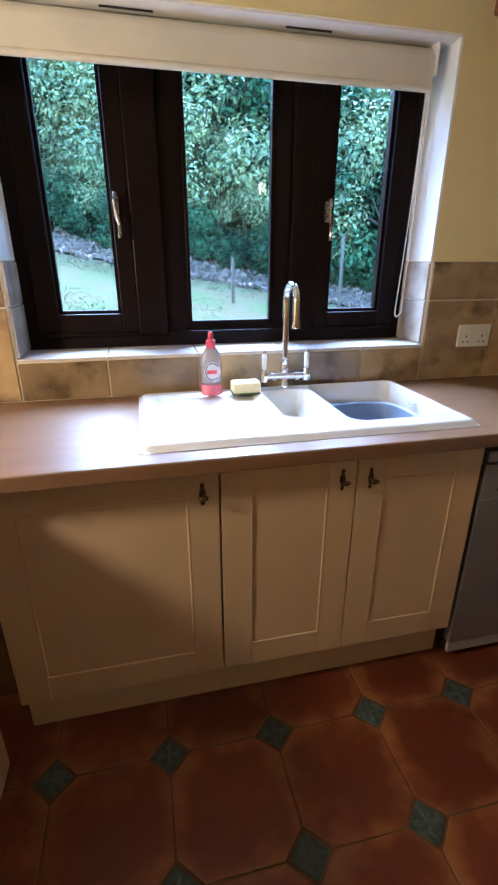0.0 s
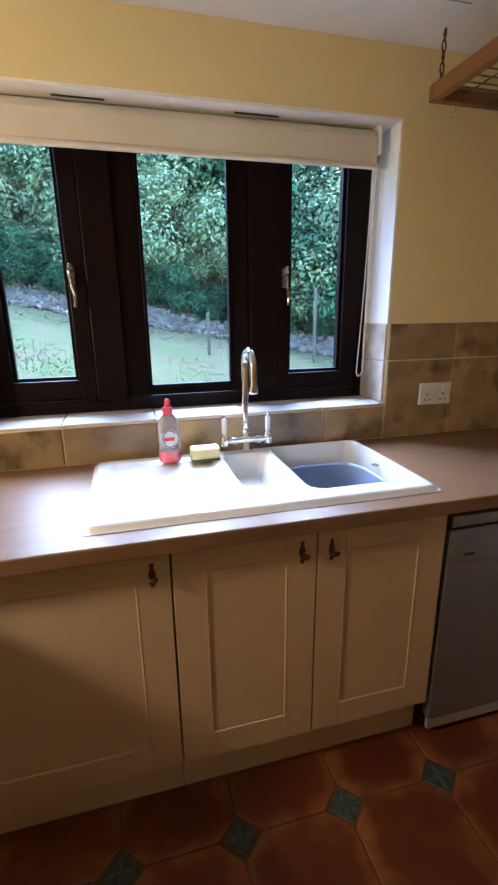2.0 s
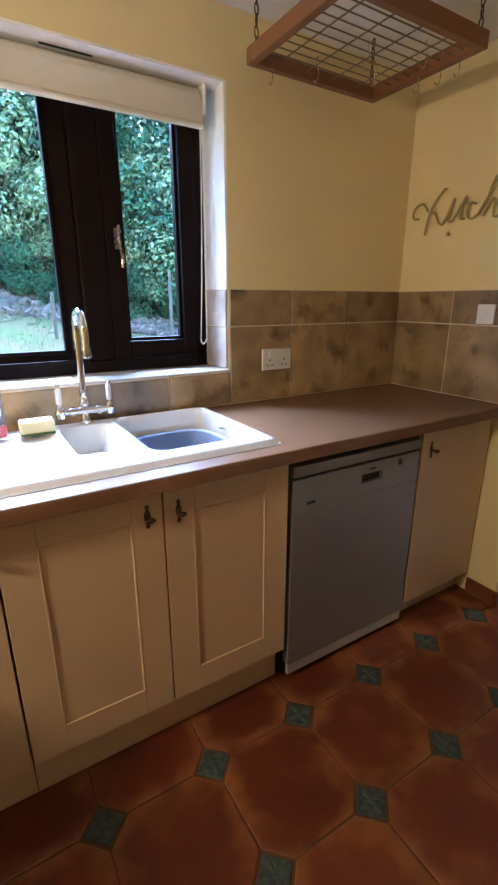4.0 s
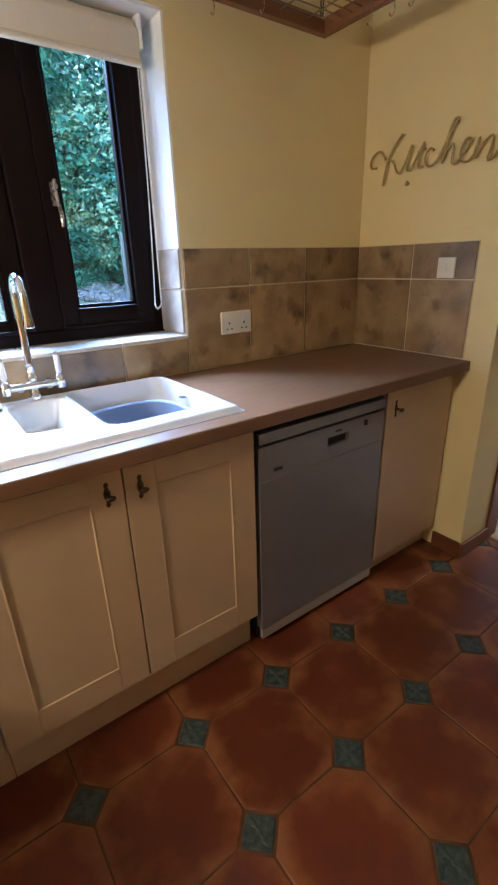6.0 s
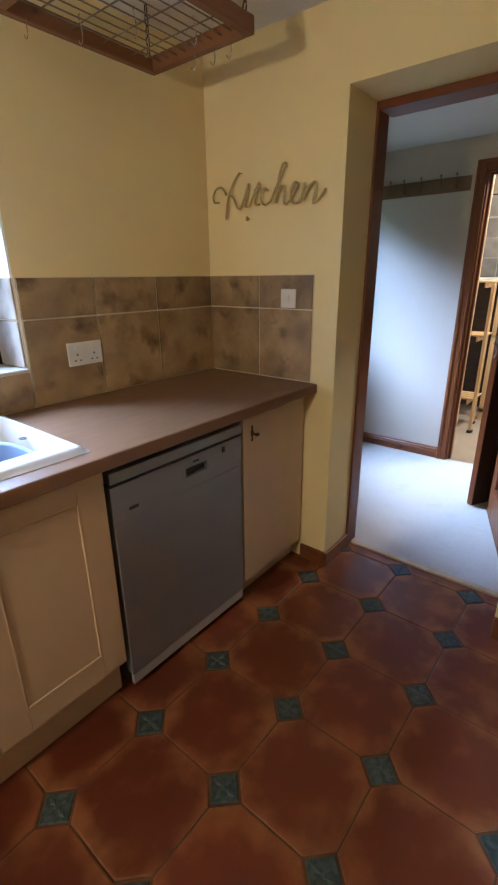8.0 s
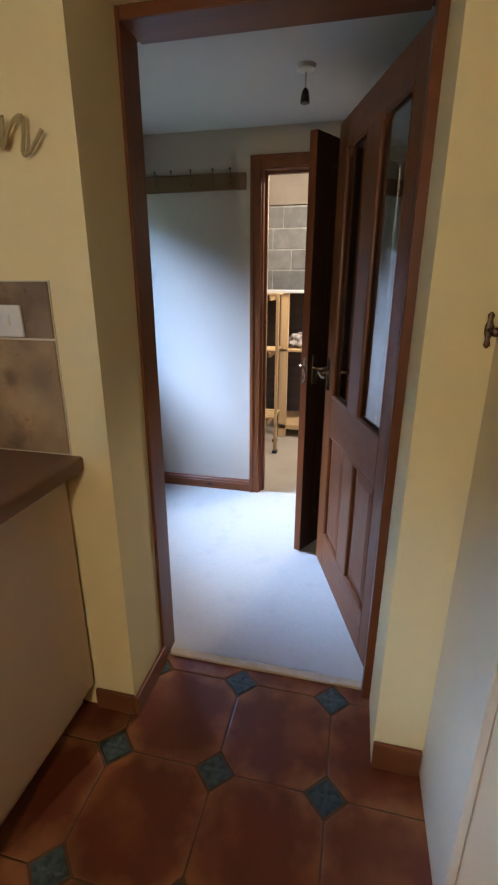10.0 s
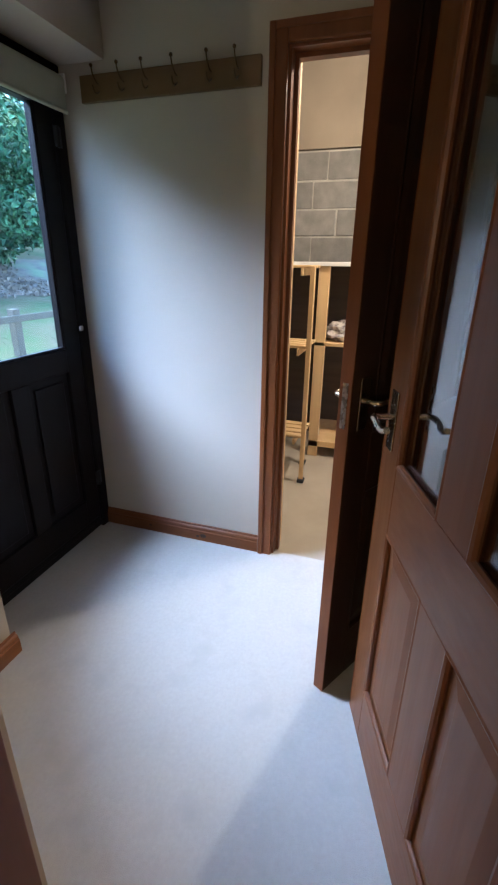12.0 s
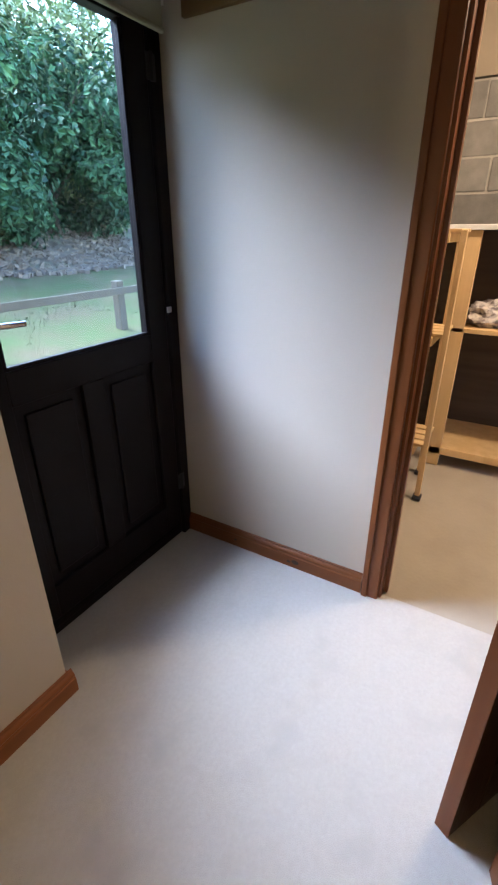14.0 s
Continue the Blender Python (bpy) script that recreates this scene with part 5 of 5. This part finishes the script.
# pendant flex
pd = thing("pendant_light", (3.826, 1.249, 2.06), "bare pendant lamp holder on a short white flex", "pendant light")
part("rose", lathe(bmesh.new(), [(0.04, 0.0), (0.036, -0.015), (0.012, -0.022), (0.0, -0.022)], (3.826, 1.249, HC), 20), M["plastic_white"], pd, smooth=True)
part("flex", rod(bmesh.new(), (3.826, 1.249, HC - 0.02), (3.826, 1.249, 2.09), 0.003), M["plastic_white"], pd)
part("lamp_holder", lathe(bmesh.new(), [(0.006, 0.0), (0.013, -0.01), (0.017, -0.03), (0.019, -0.05), (0.015, -0.052), (0.0, -0.05)], (3.826, 1.249, 2.095), 16), M["black"], pd, "dark lamp holder", smooth=True)

# ---- store: racks and blocks ----
def slat(ob, *r):
    return part("upright" if abs(r[5] - r[4]) > 0.5 else "shelf_board", boxes(r, bevel=0.003), M["raw_pine"], ob)


rk = thing("storage_rack", (5.55, 1.85, 0), "raw pine slatted storage rack in the store", "shelving")
for x, y in ((5.31, 1.588), (5.31, 2.1), (5.60, 1.638), (5.60, 2.1)):
    slat(rk, x - 0.011, x + 0.011, y - 0.013, y + 0.013, 0.02, 1.30)
    part("foot", boxes((x - 0.03, x + 0.03, y - 0.022, y + 0.022, 0.0, 0.02), bevel=0.006), M["black"], rk, "black plastic foot")
for z in (0.27, 0.83, 1.27):
    slat(rk, 5.30, 5.61, 1.64, 1.655, z - 0.02, z + 0.02)
    for k in range(4):
        slat(rk, 5.325 + k * 0.075, 5.38 + k * 0.075, 1.60, 2.12, z + 0.02, z + 0.035)
rk2 = thing("store_shelving", (5.95, 1.1, 0), "raw pine shelving with dark backing in the store", "shelving")
for y in (1.60, 0.4):
    slat(rk2, 5.76, 5.80, y - 0.035, y + 0.035, 0.0, 1.30)
    slat(rk2, 6.24, 6.28, y + 0.05, y + 0.12, 0.0, 1.30)
M["dark_board"] = wood("dark_backing_board", (0.09, 0.06, 0.04), (0.05, 0.03, 0.02), "y", 0.8)
part("backing", boxes((6.28, 6.295, 0.3, 2.2, 0.0, 1.30)), M["dark_board"], rk2, "dark brown backing board")
part("top_board", boxes((5.74, 6.30, 0.3, 2.2, 1.30, 1.325), bevel=0.003), M["white_paint"], rk2, "pale edged top board")
slat(rk2, 5.76, 6.28, 0.36, 1.635, 0.80, 0.825)
slat(rk2, 5.76, 6.28, 0.36, 1.635, 0.075, 0.12)
cl = thing("folded_cloth", (5.9, 1.45, 0.825), "crumpled pale patterned cloth on the store shelf", "cloth")
bm = bmesh.new()
bmesh.ops.create_icosphere(bm, subdivisions=4, radius=1.0)
for v in bm.verts:
    n = 1 + 0.35 * noise.noise(v.co * 2.3) + 0.15 * noise.noise(v.co * 6)
    v.co = Vector((v.co.x * 0.10 * n + 5.9, v.co.y * 0.14 * n + 1.45, max(v.co.z * 0.075 * n, -0.055) + 0.881))
part("fold", bm, M["cloth"], cl, smooth=True)

# ---- pieces ----
def tile_mesh(name, w, h, t, mat, bevel=0.002):
    bm = boxes((-w / 2, w / 2, -t / 2, t / 2, -h / 2, h / 2))
    bmesh.ops.bevel(bm, geom=bm.edges[:], offset=bevel, segments=1, affect="EDGES")
    return mesh_of(name, bm, mat)


TILE_MESHES = {}


def tile(parent, w, h, centre, facing):
    """One wall tile; facing is the turn about z (0: faces south, 90: faces west...)."""
    key = (round(w, 3), round(h, 3))
    if key not in TILE_MESHES:
        TILE_MESHES[key] = tile_mesh("tile", w - 0.006, h - 0.006, 0.008, M["wall_tile"])
    ob = new("tile", TILE_MESHES[key])
    ob.parent = parent
    ob.matrix_basis = pose(*centre, 0, 0, facing)
    return ob


north, east = bpy.data.objects["wall_north"], bpy.data.objects["wall_east"]
single("tile_grout", boxes((1.75, EX - 0.004, NY - 0.004, NY, 0.911, 1.364), (WX, 0.25, NY - 0.004, NY, 0.911, 1.364), (0.25, 1.75, NY - 0.004, NY, 0.911, 1.045),
                           (EX - 0.004, EX, 1.718, NY, 0.911, 1.364), (1.746, 1.75, NY, FY0, 1.05, 1.363), (0.25, 0.254, NY, FY0, 1.05, 1.363), (0.254, 1.746, NY - 0.004, FY0, 1.045, 1.049)),
       M["grout"], "pale grout between the wall tiles", "grout", "structure")
R1, R2 = (0.912, 1.222), (1.222, 1.364)
xs = (1.75, 2.05, 2.358, 2.703)
for z0, z1 in (R1, R2):
    for a, b in zip(xs, xs[1:]):
        tile(north, b - a, z1 - z0, ((a + b) / 2, NY - 0.006, (z0 + z1) / 2), 0)
    for a, b in ((0.0, 0.25), (-0.31, 0.0), (-0.62, -0.31), (-0.93, -0.62)):
        tile(north, b - a, z1 - z0, ((a + b) / 2, NY - 0.006, (z0 + z1) / 2), 0)
    for a, b in ((1.718, 2.004), (2.004, 2.303)):
        tile(east, b - a, z1 - z0, (EX - 0.006, (a + b) / 2, (z0 + z1) / 2), 90)
xs = (0.25, 0.54, 0.855, 1.17, 1.485, 1.75)
for a, b in zip(xs, xs[1:]):
    tile(north, b - a, 0.133, ((a + b) / 2, NY - 0.006, 0.9785), 0)
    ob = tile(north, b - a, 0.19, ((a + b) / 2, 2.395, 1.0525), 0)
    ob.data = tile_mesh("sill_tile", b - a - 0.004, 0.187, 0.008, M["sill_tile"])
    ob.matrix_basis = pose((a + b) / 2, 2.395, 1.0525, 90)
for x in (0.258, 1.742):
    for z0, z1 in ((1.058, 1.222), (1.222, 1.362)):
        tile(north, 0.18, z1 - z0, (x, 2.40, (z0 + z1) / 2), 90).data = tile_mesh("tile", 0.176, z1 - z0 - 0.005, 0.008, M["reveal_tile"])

# concrete blocks of the store wall
blk = tile_mesh("block", 0.383, 0.187, 0.02, M["block"], 0.005)
brng = random.Random(5)
for r in range(-1, 4):
    for k in range(-6, 2):
        y = 1.69 + 0.195 + k * 0.392 + (0.0 if r % 2 else 0.195) + (0.09 if r == 3 else 0.0)
        ob = new("block", blk)
        ob.parent = wall_block
        ob.matrix_basis = pose(6.702 + brng.uniform(-0.003, 0.003), y + brng.uniform(-0.003, 0.003), 1.419 + r * 0.1985 + brng.uniform(-0.002, 0.002), 0, brng.uniform(-0.4, 0.4), 90)

# terracotta octagons and green inserts
P, IS = 0.323, 0.086
ox, oy = 1.291 - P * 8, 1.289 - P * 10


def octagon(half, cut, t):
    bm = bmesh.new()
    pts = [(half, half - cut), (half - cut, half), (-half + cut, half), (-half, half - cut), (-half, -half + cut), (-half + cut, -half), (half - cut, -half), (half, -half + cut)]
    e = 0.004
    f = 1 - e / half
    rings = [[bm.verts.new((x, y, -t)) for x, y in pts], [bm.verts.new((x, y, -0.0012)) for x, y in pts], [bm.verts.new((x * f, y * f, 0.0)) for x, y in pts]]
    for a, b in zip(rings, rings[1:]):
        for k in range(8):
            bm.faces.new((a[k], a[(k + 1) % 8], b[(k + 1) % 8], b[k]))
    bm.faces.new(rings[-1])
    return bm


oct_me = mesh_of("octagon_tile", octagon(P / 2 - 0.0028, IS / math.sqrt(2), 0.006), M["terracotta"])
bm = boxes((-IS / 2 + 0.005, IS / 2 - 0.005, -IS / 2 + 0.005, IS / 2 - 0.005, -0.006, 0.0015))
bmesh.ops.bevel(bm, geom=bm.edges[:], offset=0.002, segments=1, affect="EDGES")
ins_me = mesh_of("insert_tile", bm, M["insert"])
bm = bmesh.new()
for k in range(4):
    bmesh.ops.create_cone(bm, cap_ends=True, segments=4, radius1=0.017, radius2=0.008, depth=0.003, matrix=Matrix.Rotation(k * math.pi / 2, 4, "Z") @ Matrix.Translation((0.022, 0, 0.0015)) @ Matrix.Diagonal((1.1, 0.55, 1, 1)))
bmesh.ops.create_cone(bm, cap_ends=True, segments=10, radius1=0.008, radius2=0.005, depth=0.003, matrix=Matrix.Translation((0, 0, 0.0015)))
mot_me = mesh_of("motif", bm, M["insert_motif"])
for i in range(17):
    for j in range(14):
        x, y = ox + i * P, oy + j * P
        cx, cy = x + P / 2, y + P / 2
        if WX < cx < (3.1 if cy > 0.5 else 2.8) and SY < cy < 1.85:
            ob = new("octagon_tile", oct_me)
            ob.parent = floor
            ob.matrix_basis = pose(cx, cy, 0.0005 * math.sin(i * 7.3 + j * 3.1))
        if WX < x < (3.0 if y > 0.5 else 2.7) and SY < y < 1.85:
            ob = new("insert_tile", ins_me)
            ob.parent = floor
            ob.matrix_basis = pose(x, y, -0.001, 0, 0, 45)
            mo = new("motif", mot_me)
            mo.parent = ob
            mo.matrix_basis = pose(0, 0, 0.0012, 0, 0, 45)
